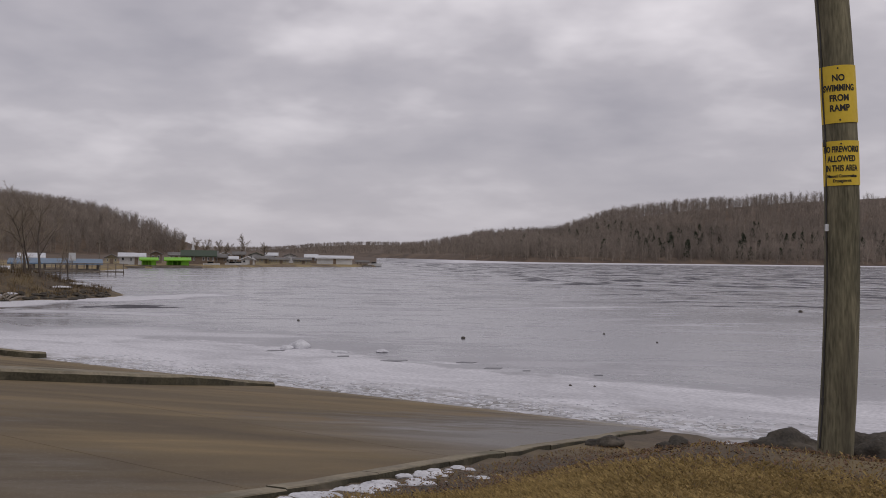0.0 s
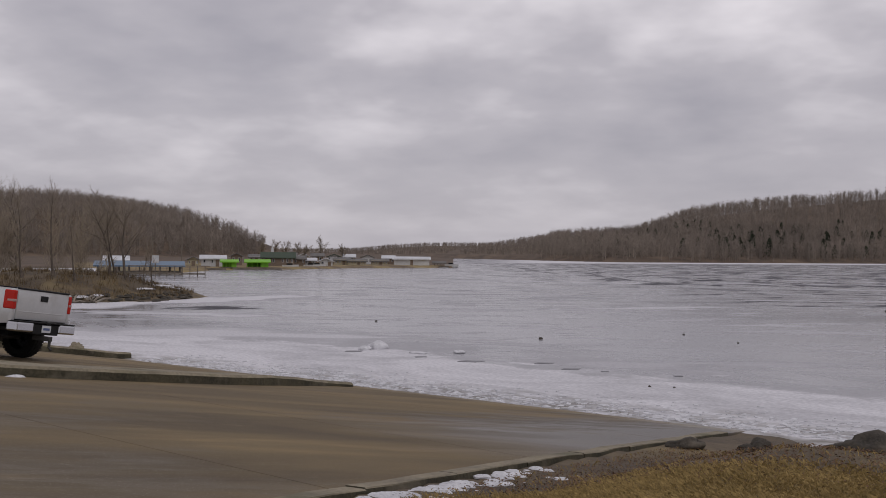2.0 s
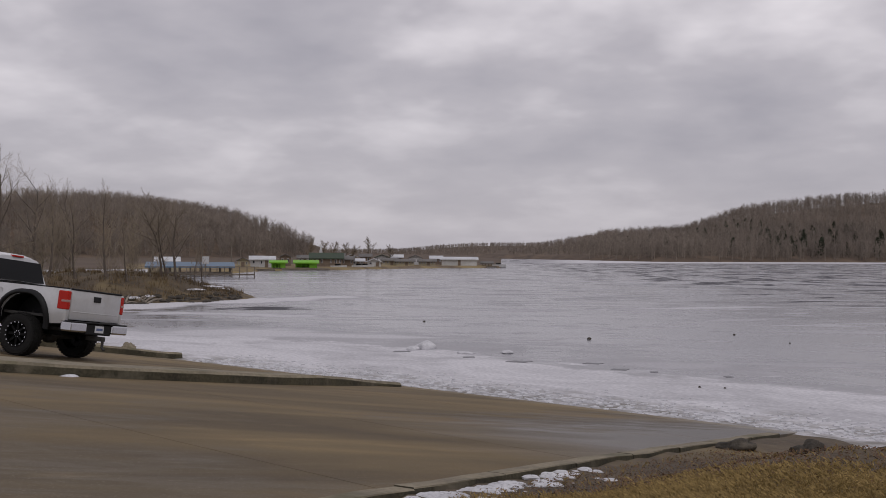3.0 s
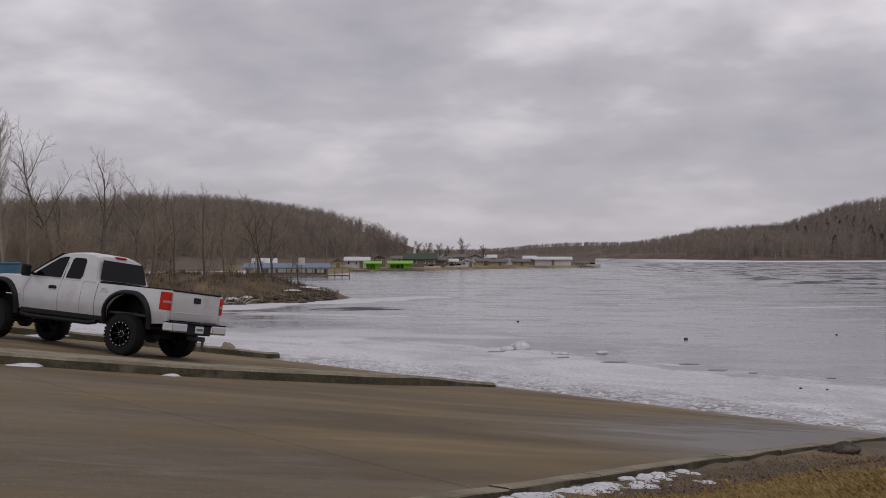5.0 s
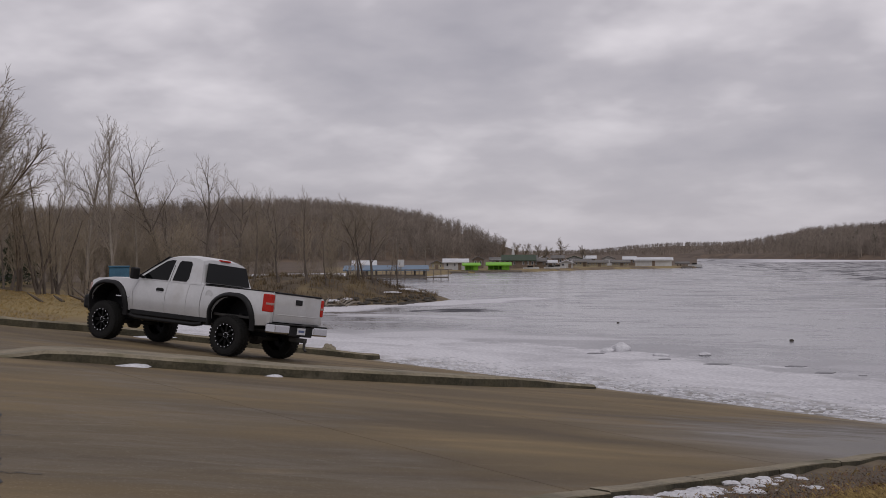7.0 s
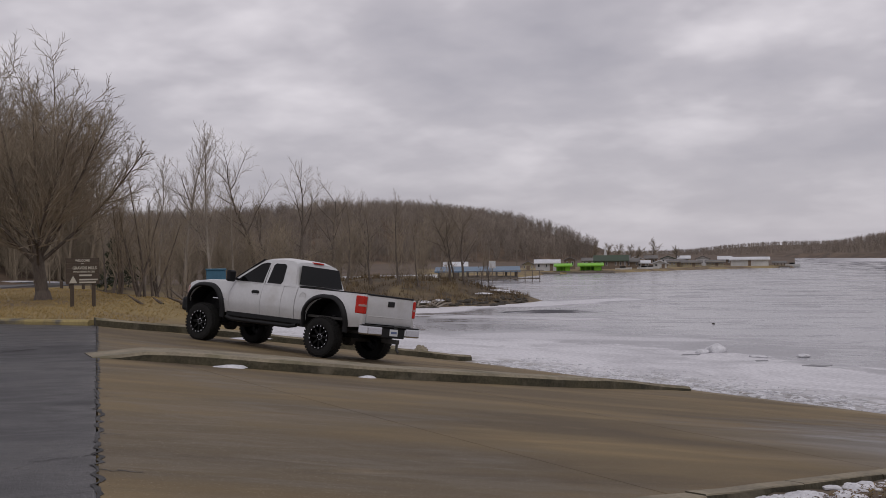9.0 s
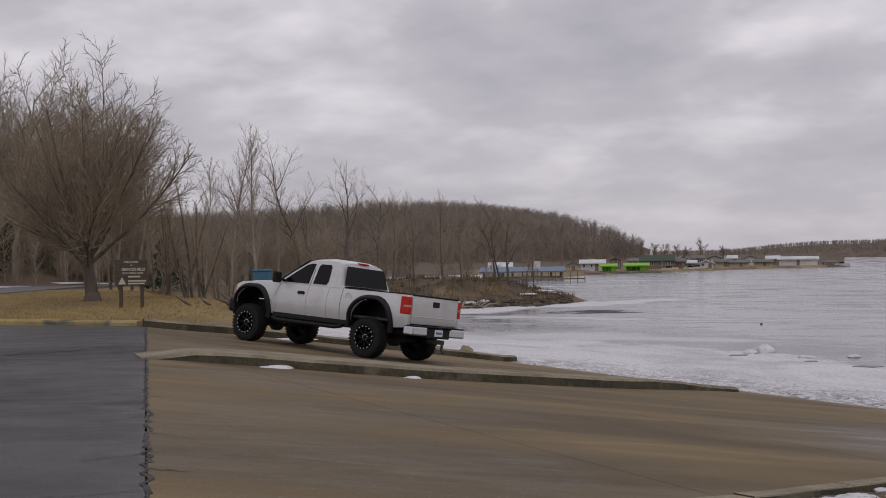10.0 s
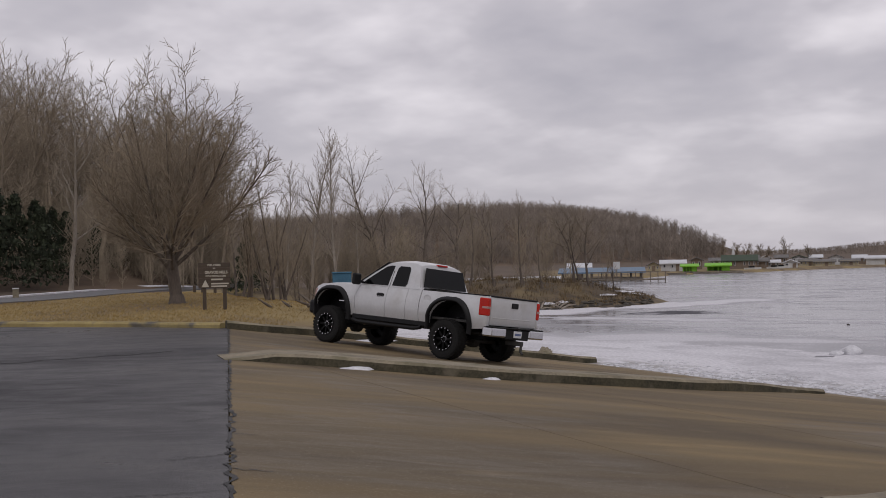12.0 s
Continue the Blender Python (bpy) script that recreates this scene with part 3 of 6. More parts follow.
def strip(name, path, width, height, material, lift=0.0, sink=0.25, bevel=0.05, parent=None, ramp_end=0.0, seed=1, tail=0.0, side=None):
    """A kerb along a plan path: rounded upper edges, uneven top, sits on the paved surface."""
    rnd = random.Random(seed)
    pts = []
    for i in range(len(path) - 1):
        a, b = Vector(path[i]), Vector(path[i + 1])
        nseg = max(2, int((b - a).length / 0.45))
        for j in range(nseg):
            pts.append(a.lerp(b, j / nseg))
    pts.append(Vector(path[-1]))
    verts, faces = [], []
    for i, p in enumerate(pts):
        t = (pts[min(i + 1, len(pts) - 1)] - pts[max(i - 1, 0)]).normalized()
        s = Vector((t.y, -t.x))
        z0 = paved(p.x, p.y) + lift
        g = 1.0
        if ramp_end:
            g = step(0, ramp_end, i * 0.45) * 0.9 + 0.1
        if tail:
            g *= 0.45 + 0.55 * step(0, tail, (len(pts) - 1 - i) * 0.45)
        hgt = height * g + rnd.uniform(-0.008, 0.008)
        sec = [(-width / 2 - 0.01, -sink), (-width / 2, hgt - bevel), (-width / 2 + bevel, hgt), (width / 2 - bevel, hgt), (width / 2, hgt - bevel), (width / 2 + 0.01, -sink)]
        for o, z in sec:
            q = p + s * (o + rnd.uniform(-0.012, 0.012))
            verts.append((q.x, q.y, z0 + z))
    m_ = 6
    for i in range(len(pts) - 1):
        for k in range(m_ - 1):
            a = i * m_ + k
            faces.append((a, a + 1, a + 1 + m_, a + m_))
    faces.append(tuple(range(m_)))
    faces.append(tuple((len(pts) - 1) * m_ + k for k in range(m_ - 1, -1, -1)))
    n_f = len(pts) - 1
    side = side or M["kerb_side"]
    # sides and ends take the side material, by default darker than the top
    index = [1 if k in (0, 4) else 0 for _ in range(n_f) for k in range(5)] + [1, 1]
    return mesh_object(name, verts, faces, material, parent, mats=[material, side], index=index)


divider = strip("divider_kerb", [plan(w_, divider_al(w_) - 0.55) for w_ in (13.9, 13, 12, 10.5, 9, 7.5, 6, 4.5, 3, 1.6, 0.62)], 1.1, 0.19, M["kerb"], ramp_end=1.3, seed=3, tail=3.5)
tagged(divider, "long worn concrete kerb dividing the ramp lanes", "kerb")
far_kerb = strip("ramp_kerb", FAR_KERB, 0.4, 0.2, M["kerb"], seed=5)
tagged(far_kerb, "concrete kerb along the outer side of the ramp", "kerb")
edging = empty("ramp_edging", Matrix(), "pale mossy concrete lip along the ramp edge", "kerb")
lip_ends = [17.2 - 1.6 * k for k in range(11)]
for k, (wa_, wb_) in enumerate(zip(lip_ends, lip_ends[1:])):
    strip("edging_block", [plan(wa_ - 0.004, edge_along(wa_ - 0.004) - 0.1), plan(wb_ + 0.004, edge_along(wb_ + 0.004) - 0.1)], 0.22, 0.02, M["kerb"], bevel=0.012, parent=edging, seed=20 + k)
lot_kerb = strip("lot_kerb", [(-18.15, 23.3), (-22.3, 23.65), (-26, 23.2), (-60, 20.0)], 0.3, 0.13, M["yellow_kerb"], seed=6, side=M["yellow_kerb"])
tagged(lot_kerb, "low kerb with worn yellow paint beside the asphalt", "kerb")

# ---- the broken seam between asphalt and concrete ----
seam_crack = empty("seam_crack", Matrix(), "ragged dark tar-filled crack along the ramp top", "crack", kind="structure")
rs = random.Random(9)


def crack(path, wide, seed):
    verts, faces = [], []
    for i, p in enumerate(path):
        t = (path[min(i + 1, len(path) - 1)] - path[max(i - 1, 0)]).normalized()
        s = Vector((t.y, -t.x))
        for sg_ in (-1, 1):
            q = p + s * sg_ * wide * rs.uniform(0.3, 1.2)
            verts.append((q.x, q.y, paved(q.x, q.y) + 0.005))
    for i in range(len(path) - 1):
        faces.append((2 * i, 2 * i + 1, 2 * i + 3, 2 * i + 2))
    mesh_object("tar_line", verts, faces, M["tar"], seam_crack)


def ragged(a_, b_, n_, amp):
    return [a_.lerp(b_, i / n_) + Vector((rs.gauss(0, amp), rs.gauss(0, amp))) for i in range(n_ + 1)]


crack(ragged(SEAM * 6.0, SEAM * 29.5, 220, 0.02), 0.026, 1)
for t_ in (8.2, 9.1, 9.8, 11.0, 12.2, 13.4, 14.0, 15.5, 18.0):
    d_ = -SEAM_N * rs.uniform(0.2, 0.9) + SEAM * rs.uniform(-0.3, 0.3)
    crack(ragged(SEAM * t_, SEAM * t_ + (d_ if rs.random() > 0.3 else -d_ * 0.4), 14, 0.022), 0.007, 2)
crack(ragged(SEAM * 22.0 - SEAM_N * 1.0, SEAM * 17.5 - SEAM_N * 9.5, 60, 0.06), 0.07, 3)
crack(ragged(SEAM * 12.8 - SEAM_N * 0.4, SEAM * 12.5 - SEAM_N * 4.6, 30, 0.03), 0.008, 4)


# ---- pickup truck ----
def plain(name, colour, rough, metal=0.0, coat=0.0, spec=0.5):
    return mat(name, tuple(c * 0.93 for c in colour), colour, 6.0, (rough * 0.85, rough * 1.15), 0.0, metal=metal, coat=coat, spec=spec)


M.update(
    paint=mat("silver_paint", (0.54, 0.545, 0.555), (0.6, 0.605, 0.615), 2.0, (0.28, 0.38), 0.0, metal=0.15, coat=0.6,
              stain=(0.36, 0.34, 0.31), stain_scale=1.1, stain_at=(0.55, 0.85)),
    black_plastic=plain("black_plastic", (0.012, 0.012, 0.013), 0.5, spec=0.22),
    rubber=mat("tyre_rubber", (0.009, 0.009, 0.009), (0.018, 0.0175, 0.017), 8, (0.75, 0.9), 0.3, 60, spec=0.25),
    gloss_black=plain("gloss_black", (0.004, 0.004, 0.004), 0.3, spec=0.1),
    tint=plain("tinted_glass", (0.004, 0.0045, 0.005), 0.04, spec=0.2),
    chrome=plain("chrome", (0.56, 0.56, 0.57), 0.12, metal=1.0),
    red_lens=plain("red_lens", (0.5, 0.018, 0.008), 0.25, spec=0.25),
    clear_lens=plain("clear_lens", (0.42, 0.27, 0.24), 0.25),
    steel=plain("dark_steel", (0.06, 0.058, 0.055), 0.6, metal=0.4),
    white_plate=plain("white_plate", (0.7, 0.72, 0.75), 0.5),
    plate_print=plain("plate_print", (0.12, 0.16, 0.3), 0.5),
)


def half_width(y, z):
    """Half the body's width at that height and place along the truck."""
    w = 0.985 - 0.10 * max(0.0, (z - 1.12) / 0.4) ** 1.6 - 0.09 * max(0.0, (1.0 - z) / 0.35) ** 1.5
    if y > 2.2:
        w -= 0.14 * ((y - 2.2) / 0.42) ** 2
    if y < -2.6:
        w -= 0.03 * ((-2.6 - y) / 0.45) ** 2
    return w


def arc(cy, cz, r, a0, a1, n):
    return [(cy + r * math.cos(radians(a0 + (a1 - a0) * i / n)), cz + r * math.sin(radians(a0 + (a1 - a0) * i / n))) for i in range(n + 1)]


def side_panel(outline, levels, s, inner=0.05):
    """A body side: an outline in the truck's y and z, bent to the body's width and given depth."""
    bm = bmesh.new()
    bm.faces.new([bm.verts.new((0, y, z)) for y, z in outline])
    for lv in levels:
        bmesh.ops.bisect_plane(bm, geom=bm.verts[:] + bm.edges[:] + bm.faces[:], plane_co=(0, 0, lv), plane_no=(0, 0, 1))
    for ly in (-2.75, -2.4, -1.0, 0.2, 1.2, 2.0, 2.3, 2.5, 2.65):
        bmesh.ops.bisect_plane(bm, geom=bm.verts[:] + bm.edges[:] + bm.faces[:], plane_co=(0, ly, 0), plane_no=(0, 1, 0))
    bmesh.ops.triangulate(bm, faces=[f for f in bm.faces if len(f.verts) > 4])
    for v in bm.verts:
        v.co.x = s * half_width(v.co.y, v.co.z)
    made = bmesh.ops.extrude_face_region(bm, geom=bm.faces[:])
    for v in made["geom"]:
        if isinstance(v, bmesh.types.BMVert):
            v.co.x -= s * inner
    return bm


def lathe(profile, n, axis_x=0.0):
    """Turns (x, r) points round the x axis."""
    bm = bmesh.new()
    rings = []
    for x, r in profile:
        rings.append([bm.verts.new((x + axis_x, r * math.cos(2 * math.pi * k / n), r * math.sin(2 * math.pi * k / n))) for k in range(n)])
    for a, b in zip(rings, rings[1:]):
        for k in range(n):
            bm.faces.new((a[k], a[(k + 1) % n], b[(k + 1) % n], b[k]))
    return bm


def loft(sections, close=True):
    bm = bmesh.new()
    rows = [[bm.verts.new(p) for p in s] for s in sections]
    for a, b in zip(rows, rows[1:]):
        for k in range(len(a) - 1):
            bm.faces.new((a[k], a[k + 1], b[k + 1], b[k]))
    return bm


def plate_from(points, thick, offset_dir):
    """A flat polygon of 3D points with a thickness along offset_dir."""
    bm = bmesh.new()
    f = bm.faces.new([bm.verts.new(p) for p in points])
    made = bmesh.ops.extrude_face_region(bm, geom=[f])
    for v in made["geom"]:
        if isinstance(v, bmesh.types.BMVert):
            v.co += Vector(offset_dir) * thick
    return bm


def build_truck(m):
    tr = empty("pickup_truck", m, "lifted silver pickup truck with black flares and wheels", "truck")
    AF, AR, ZC, R = 1.9, -1.82, 0.45, 0.45
    LV = (0.8, 0.95, 1.05, 1.15, 1.25, 1.35, 1.45)
    for s in (-1, 1):
        # bed side, cab side, front wing
        bed = [(-0.93, 1.5), (-2.86, 1.5), (-2.88, 1.42), (-2.86, 0.78), (-2.43, 0.74)] + arc(AR, 0.74, 0.59, 176, 4, 16) + [(-1.2, 0.72), (-0.93, 0.72)]
        part("bed_side", side_panel(bed, LV, s), M["paint"], tr)
        door = [(1.02, 1.5), (0.13, 1.52), (0.13, 0.76), (1.06, 0.74), (1.12, 1.2)]
        d_ob = part("door", side_panel(door, LV, s), M["paint"], tr)
        rear = [(0.12, 1.52), (-0.5, 1.53), (-0.5, 0.76), (0.12, 0.76)]
        part("rear_door", side_panel(rear, LV, s), M["paint"], tr)
        quarter = [(-0.51, 1.53), (-0.91, 1.53), (-0.91, 0.74), (-0.51, 0.74)]
        part("cab_corner", side_panel(quarter, LV, s), M["paint"], tr)
        wing = [(1.03, 1.5), (1.13, 1.2), (1.07, 0.76), (1.22, 0.74)] + arc(AF, 0.74, 0.59, 176, 8, 16) + [(2.5, 0.82), (2.56, 0.88), (2.59, 1.05), (2.55, 1.34), (2.3, 1.42), (1.7, 1.47)]
        part("front_wing", side_panel(wing, LV, s), M["paint"], tr)
        # black flares with bolts
        for cy in (AF, AR):
            bm = bmesh.new()
            n = 18
            rows = []
            for i in range(n + 1):
                a = radians(-6 + 192 * i / n)
                sq = 1 + 0.06 * abs(math.sin(2 * a))
                row = []
                for rr, dx in ((0.565, -0.02), (0.57, 0.07), (0.60, 0.08), (0.66, 0.03), (0.665, 0.0)):
                    y, z = cy + rr * sq * math.cos(a), 0.75 + rr * sq * math.sin(a) * (0.98 if math.sin(a) > 0 else 2.0)
                    row.append(bm.verts.new((s * (half_width(y, max(z, 0.8)) + dx), y, z)))
                rows.append(row)
            for a_, b_ in zip(rows, rows[1:]):
                for k in range(4):
                    bm.faces.new((a_[k], a_[k + 1], b_[k + 1], b_[k]))
            fl = part("fender_flare", bm, M["black_plastic"], tr, "matt black fender flare", smooth=True)
            # dark well behind it
            bm = bmesh.new()
            inner, outer = [], []
            for i in range(15):
                a = radians(-4 + 188 * i / 14)
                y, z = cy + 0.6 * math.cos(a), 0.72 + 0.6 * math.sin(a)
                inner.append(bm.verts.new((s * 0.42, y, z)))
                outer.append(bm.verts.new((s * 0.93, y, z)))
            for k in range(14):
                bm.faces.new((inner[k], inner[k + 1], outer[k + 1], outer[k]))
            bm.faces.new(inner + [bm.verts.new((s * 0.42, cy - 0.62, 0.5)), bm.verts.new((s * 0.42, cy + 0.62, 0.5))])
            part("wheel_well", bm, M["black_plastic"], tr)
        # handles, mirror, step, trim
        h = boxed("door_handle", (-0.015, 0.02, 0.2, 0.42, 1.26, 1.31), M["black_plastic"], d_ob, "black door handle", 0.012)
        h.location.x = s * (half_width(0.3, 1.28) + 0.01)
        boxed("handle_cup", (-0.004, 0.004, 0.22, 0.4, 1.235, 1.33), M["steel"], d_ob, "", 0.02).location.x = s * half_width(0.3, 1.28)
        bm = bmesh.new()
        box(bm, -0.12, 0.12, -0.06, 0.05, 0, 0.27, 0.04)
        mir = part("wing_mirror", bm, M["black_plastic"], tr, "black wing mirror")
        mir.location = (s * 1.13, 0.98, 1.47)
        box_arm = boxed("mirror_arm", (-0.1, 0.1, -0.02, 0.03, 0.05, 0.11), M["black_plastic"], mir, "", 0.01)
        box_arm.location.x = -s * 0.15
        bm = bmesh.new()
        vs, fs = [], []
        ring_tube(vs, fs, [Vector((s * 0.98, 1.12, 0.64)), Vector((s * 1.0, 0.9, 0.6)), Vector((s * 1.0, -0.85, 0.6)), Vector((s * 0.98, -1.05, 0.64))], [0.045] * 4, 8)
        bm.free()
        mesh_object("side_step", vs, fs, M["black_plastic"], tr, "black tubular side step", smooth=True)
        boxed("rocker", (s * 0.9 - 0.05, s * 0.9 + 0.05, -1.18, 1.18, 0.66, 0.78), M["black_plastic"], tr, "", 0.02)
        emb = boxed("badge", (-0.006, 0.006, 1.2, 1.62, 1.035, 1.06), M["chrome"], tr, "small chrome badge bar", 0.004)
        emb.location.x = s * (half_width(1.3, 1.05) + 0.003)
    # fuel door ring
    bm = lathe([(0.0, 0.095), (0.008, 0.095), (0.008, 0.085), (0.003, 0.08), (0.003, 0.0)], 20)
    fd = part("fuel_door", bm, M["paint"], tr, "round silver fuel door", smooth=False)
    fd.matrix_local = pose(-half_width(-1.05, 1.3) - 0.002, -1.13, 1.3, 0, 0, 180)
    # bonnet
    secs = []
    for y, z, w in ((2.58, 1.22, 0.82), (2.53, 1.34, 0.85), (2.36, 1.41, 0.87), (2.0, 1.455, 0.885), (1.5, 1.485, 0.89), (1.02, 1.51, 0.9)):
        secs.append([(-w, y, z - 0.03), (-w * 0.85, y, z + 0.02), (-w * 0.5, y, z + 0.045), (0, y, z + 0.035), (w * 0.5, y, z + 0.045), (w * 0.85, y, z + 0.02), (w, y, z - 0.03)])
    part("bonnet", loft(secs), M["paint"], tr, smooth=True)
    # front end
    boxed("grille", (-0.72, 0.72, 2.48, 2.62, 0.98, 1.26), M["gloss_black"], tr, "black grille", 0.03)
    for s in (-1, 1):
        boxed("headlight", (s * 0.78 - 0.12, s * 0.78 + 0.12, 2.47, 2.585, 1.04, 1.3), M["clear_lens"], tr, "clear headlight", 0.04)
    bm = bmesh.new()
    box(bm, -0.92, 0.92, 2.45, 2.73, 0.66, 1.0, 0.07)
    part("front_bumper", bm, M["black_plastic"], tr, "black front bumper")
    vs, fs = [], []
    for s in (-1, 1):
        ring_tube(vs, fs, [Vector((s * 0.45, 2.7, 0.75)), Vector((s * 0.45, 2.8, 0.95)), Vector((s * 0.45, 2.72, 1.22))], [0.03] * 3, 8)
    ring_tube(vs, fs, [Vector((-0.45, 2.72, 1.22)), Vector((0.45, 2.72, 1.22))], [0.03] * 2, 8)
    mesh_object("bull_bar", vs, fs, M["black_plastic"], tr, "black tubular bull bar", smooth=True)
    # cab: roof and pillars
    BY, RW = 0.9, 0.70
    prof = [(1.13, 1.5, 0.9), (0.70, 1.8, 0.82), (0.36, 2.02, 0.73), (0.16, 2.075, 0.69), (-0.2, 2.1, 0.68), (-0.52, 2.085, 0.68), (-0.68, 2.03, 0.70), (-0.75, 1.8, 0.80), (-0.84, 1.5, 0.90)]
    secs = []
    for y, z, w in prof:
        crown = 0.03 if z > 2.0 else 0.015
        secs.append([(-w, y, z), (-w * 0.94, y, z + 0.025), (-w * 0.6, y, z + 0.03 + crown), (0, y, z + 0.035 + crown), (w * 0.6, y, z + 0.03 + crown), (w * 0.94, y, z + 0.025), (w, y, z)])
    part("cab_roof", loft(secs), M["paint"], tr, smooth=True)
    # cab sides as a sloping frame, with dark glass set into it
    def on_side(y, z, s, out=0.0):
        t = max(0.0, (z - 1.5) / 0.6)
        w = 0.905 - 0.21 * min(1.0, t) ** 1.15
        return Vector((s * (w + out), y, z))
    for s in (-1, 1):
        outline = [(1.12, 1.49), (0.70, 1.8), (0.37, 2.02), (0.16, 2.075), (-0.2, 2.1), (-0.52, 2.085), (-0.68, 2.03), (-0.75, 1.8), (-0.84, 1.49)]
        part("cab_side", plate_from([on_side(y, z, s) for y, z in outline], 0.04, (-s, 0, 0)), M["paint"], tr)
        front_w = [(1.0, 1.515), (0.66, 1.76), (0.38, 1.96), (0.24, 2.0), (0.13, 2.0), (0.16, 1.52)]
        part("front_window", plate_from([on_side(y, z, s, 0.008) for y, z in front_w], 0.03, (-s, 0, 0)), M["tint"], tr, "dark tinted side glass")
        rear_w = [(0.03, 1.53), (-0.0, 1.95), (-0.05, 2.0), (-0.33, 2.0), (-0.38, 1.95), (-0.42, 1.6), (-0.38, 1.53)]
        part("rear_window", plate_from([on_side(y, z, s, 0.008) for y, z in rear_w], 0.03, (-s, 0, 0)), M["tint"], tr, "dark tinted rear side glass")
        boxed("pillar_seam", (-0.006, 0.006, -0.004, 0.004, 0.0, 0.4), M["black_plastic"], tr, "", 0.0).matrix_local = Matrix.Translation(on_side(0.1, 1.5, s, 0.0)) @ pose(0, 0, 0, 0, -s * 18.5, 0)
    ws = [(-0.84, 1.1, 1.56), (0.84, 1.1, 1.56), (0.68, 0.41, 2.06), (-0.68, 0.41, 2.06)]
    part("windscreen", plate_from(ws, 0.02, (0, 0.55, 0.83)), M["tint"], tr, "dark windscreen")
    bw = [(-0.78, -0.845, 1.56), (0.78, -0.845, 1.56), (0.67, -0.765, 2.0), (-0.67, -0.765, 2.0)]
    bg = part("back_glass", plate_from(bw, 0.02, (0, -1, 0.2)), M["tint"], tr, "dark tinted back window")
    boxed("brake_light", (-0.17, 0.17, -0.72, -0.62, 2.08, 2.12), M["red_lens"], tr, "red high brake light", 0.01)
    # bed
    boxed("bed_floor", (-0.86, 0.86, -2.82, -0.95, 0.86, 0.92), M["steel"], tr)
    boxed("bed_front", (-0.9, 0.9, -0.99, -0.93, 0.9, 1.5), M["paint"], tr)
    for s in (-1, 1):
        boxed("bed_rail", (s * 0.87 - 0.035, s * 0.87 + 0.035, -2.86, -0.95, 1.49, 1.515), M["black_plastic"], tr, "black bed rail cap", 0.008)
    # tailgate
    bm = bmesh.new()
    box(bm, -0.855, 0.855, -3.03, -2.95, 0.86, 1.49, 0.025)
    tg = part("tailgate", bm, M["paint"], tr)
    boxed("tailgate_cap", (-0.855, 0.855, -3.045, -2.945, 1.475, 1.515), M["black_plastic"], tg, "black tailgate cap", 0.012)
    boxed("tailgate_crease", (-0.78, 0.78, -3.036, -3.02, 1.02, 1.04), M["paint"], tg, "", 0.006)
    boxed("tailgate_handle", (-0.12, 0.12, -3.05, -3.02, 1.27, 1.39), M["black_plastic"], tg, "black tailgate handle", 0.012)
    for s in (-1, 1):
        boxed("tail_pillar", (s * 0.92 - 0.055, s * 0.92 + 0.055, -3.015, -2.9, 0.82, 1.48), M["paint"], tr, "", 0.02)
        tl = boxed("tail_light", (min(s * 0.875, s * 0.992), max(s * 0.875, s * 0.992), -3.03, -2.78, 1.06, 1.45), M["red_lens"], tr, "red tail light", 0.025)
        boxed("reverse_lens", (s * 0.94 - 0.055, s * 0.94 + 0.055, -3.034, -2.87, 1.21, 1.27), M["clear_lens"], tl, "pale reverse lens", 0.015)
    bm = bmesh.new()
    box(bm, -1.0, -0.44, -3.2, -2.93, 0.62, 0.82, 0.035)
    bp = part("rear_bumper", bm, M["chrome"], tr, "chrome step bumper")
    boxed("bumper_end", (0.44, 1.0, -3.2, -2.93, 0.62, 0.82), M["chrome"], bp, "", 0.035)
    boxed("bumper_pad", (-0.97, 0.97, -3.2, -2.95, 0.815, 0.845), M["black_plastic"], bp, "", 0.01)
    boxed("bumper_centre", (-0.44, 0.44, -3.17, -2.97, 0.58, 0.8), M["black_plastic"], bp, "black bumper centre", 0.02)
    plate = boxed("number_plate", (-0.15, 0.15, -3.185, -3.172, 0.63, 0.78), M["white_plate"], bp, "pale number plate", 0.004)
    boxed("plate_bar", (-0.11, 0.11, -3.188, -3.184, 0.68, 0.73), M["plate_print"], plate, "", 0.0)
    # underside
    boxed("chassis", (-0.45, 0.45, -2.85, 2.4, 0.6, 0.78), M["steel"], tr, "", 0.03)
    boxed("hitch", (-0.06, 0.06, -3.32, -2.9, 0.46, 0.56), M["steel"], tr, "", 0.01)
    vs, fs = [], []
    ring_tube(vs, fs, [Vector((0, -3.3, 0.5)), Vector((0, -3.3, 0.34)), Vector((0, -3.36, 0.28))], [0.03, 0.03, 0.03], 8)
    mesh_object("hitch_drop", vs, fs, M["steel"], tr)
    for cy in (AF, AR):
        vs, fs = [], []
        ring_tube(vs, fs, [Vector((-0.8, cy, ZC)), Vector((-0.15, cy, ZC)), Vector((-0.1, cy, ZC)), Vector((0.1, cy, ZC)), Vector((0.15, cy, ZC)), Vector((0.8, cy, ZC))], [0.05, 0.05, 0.15, 0.15, 0.05, 0.05], 10)
        mesh_object("axle", vs, fs, M["steel"], tr)
    for s in (-1, 1):
        vs, fs = [], []
        ring_tube(vs, fs, [Vector((s * 0.5, AR + 0.15, 0.5)), Vector((s * 0.5, AR + 0.1, 0.95))], [0.035, 0.035], 8)
        mesh_object("shock_absorber", vs, fs, M["steel"], tr, "dark shock absorber")
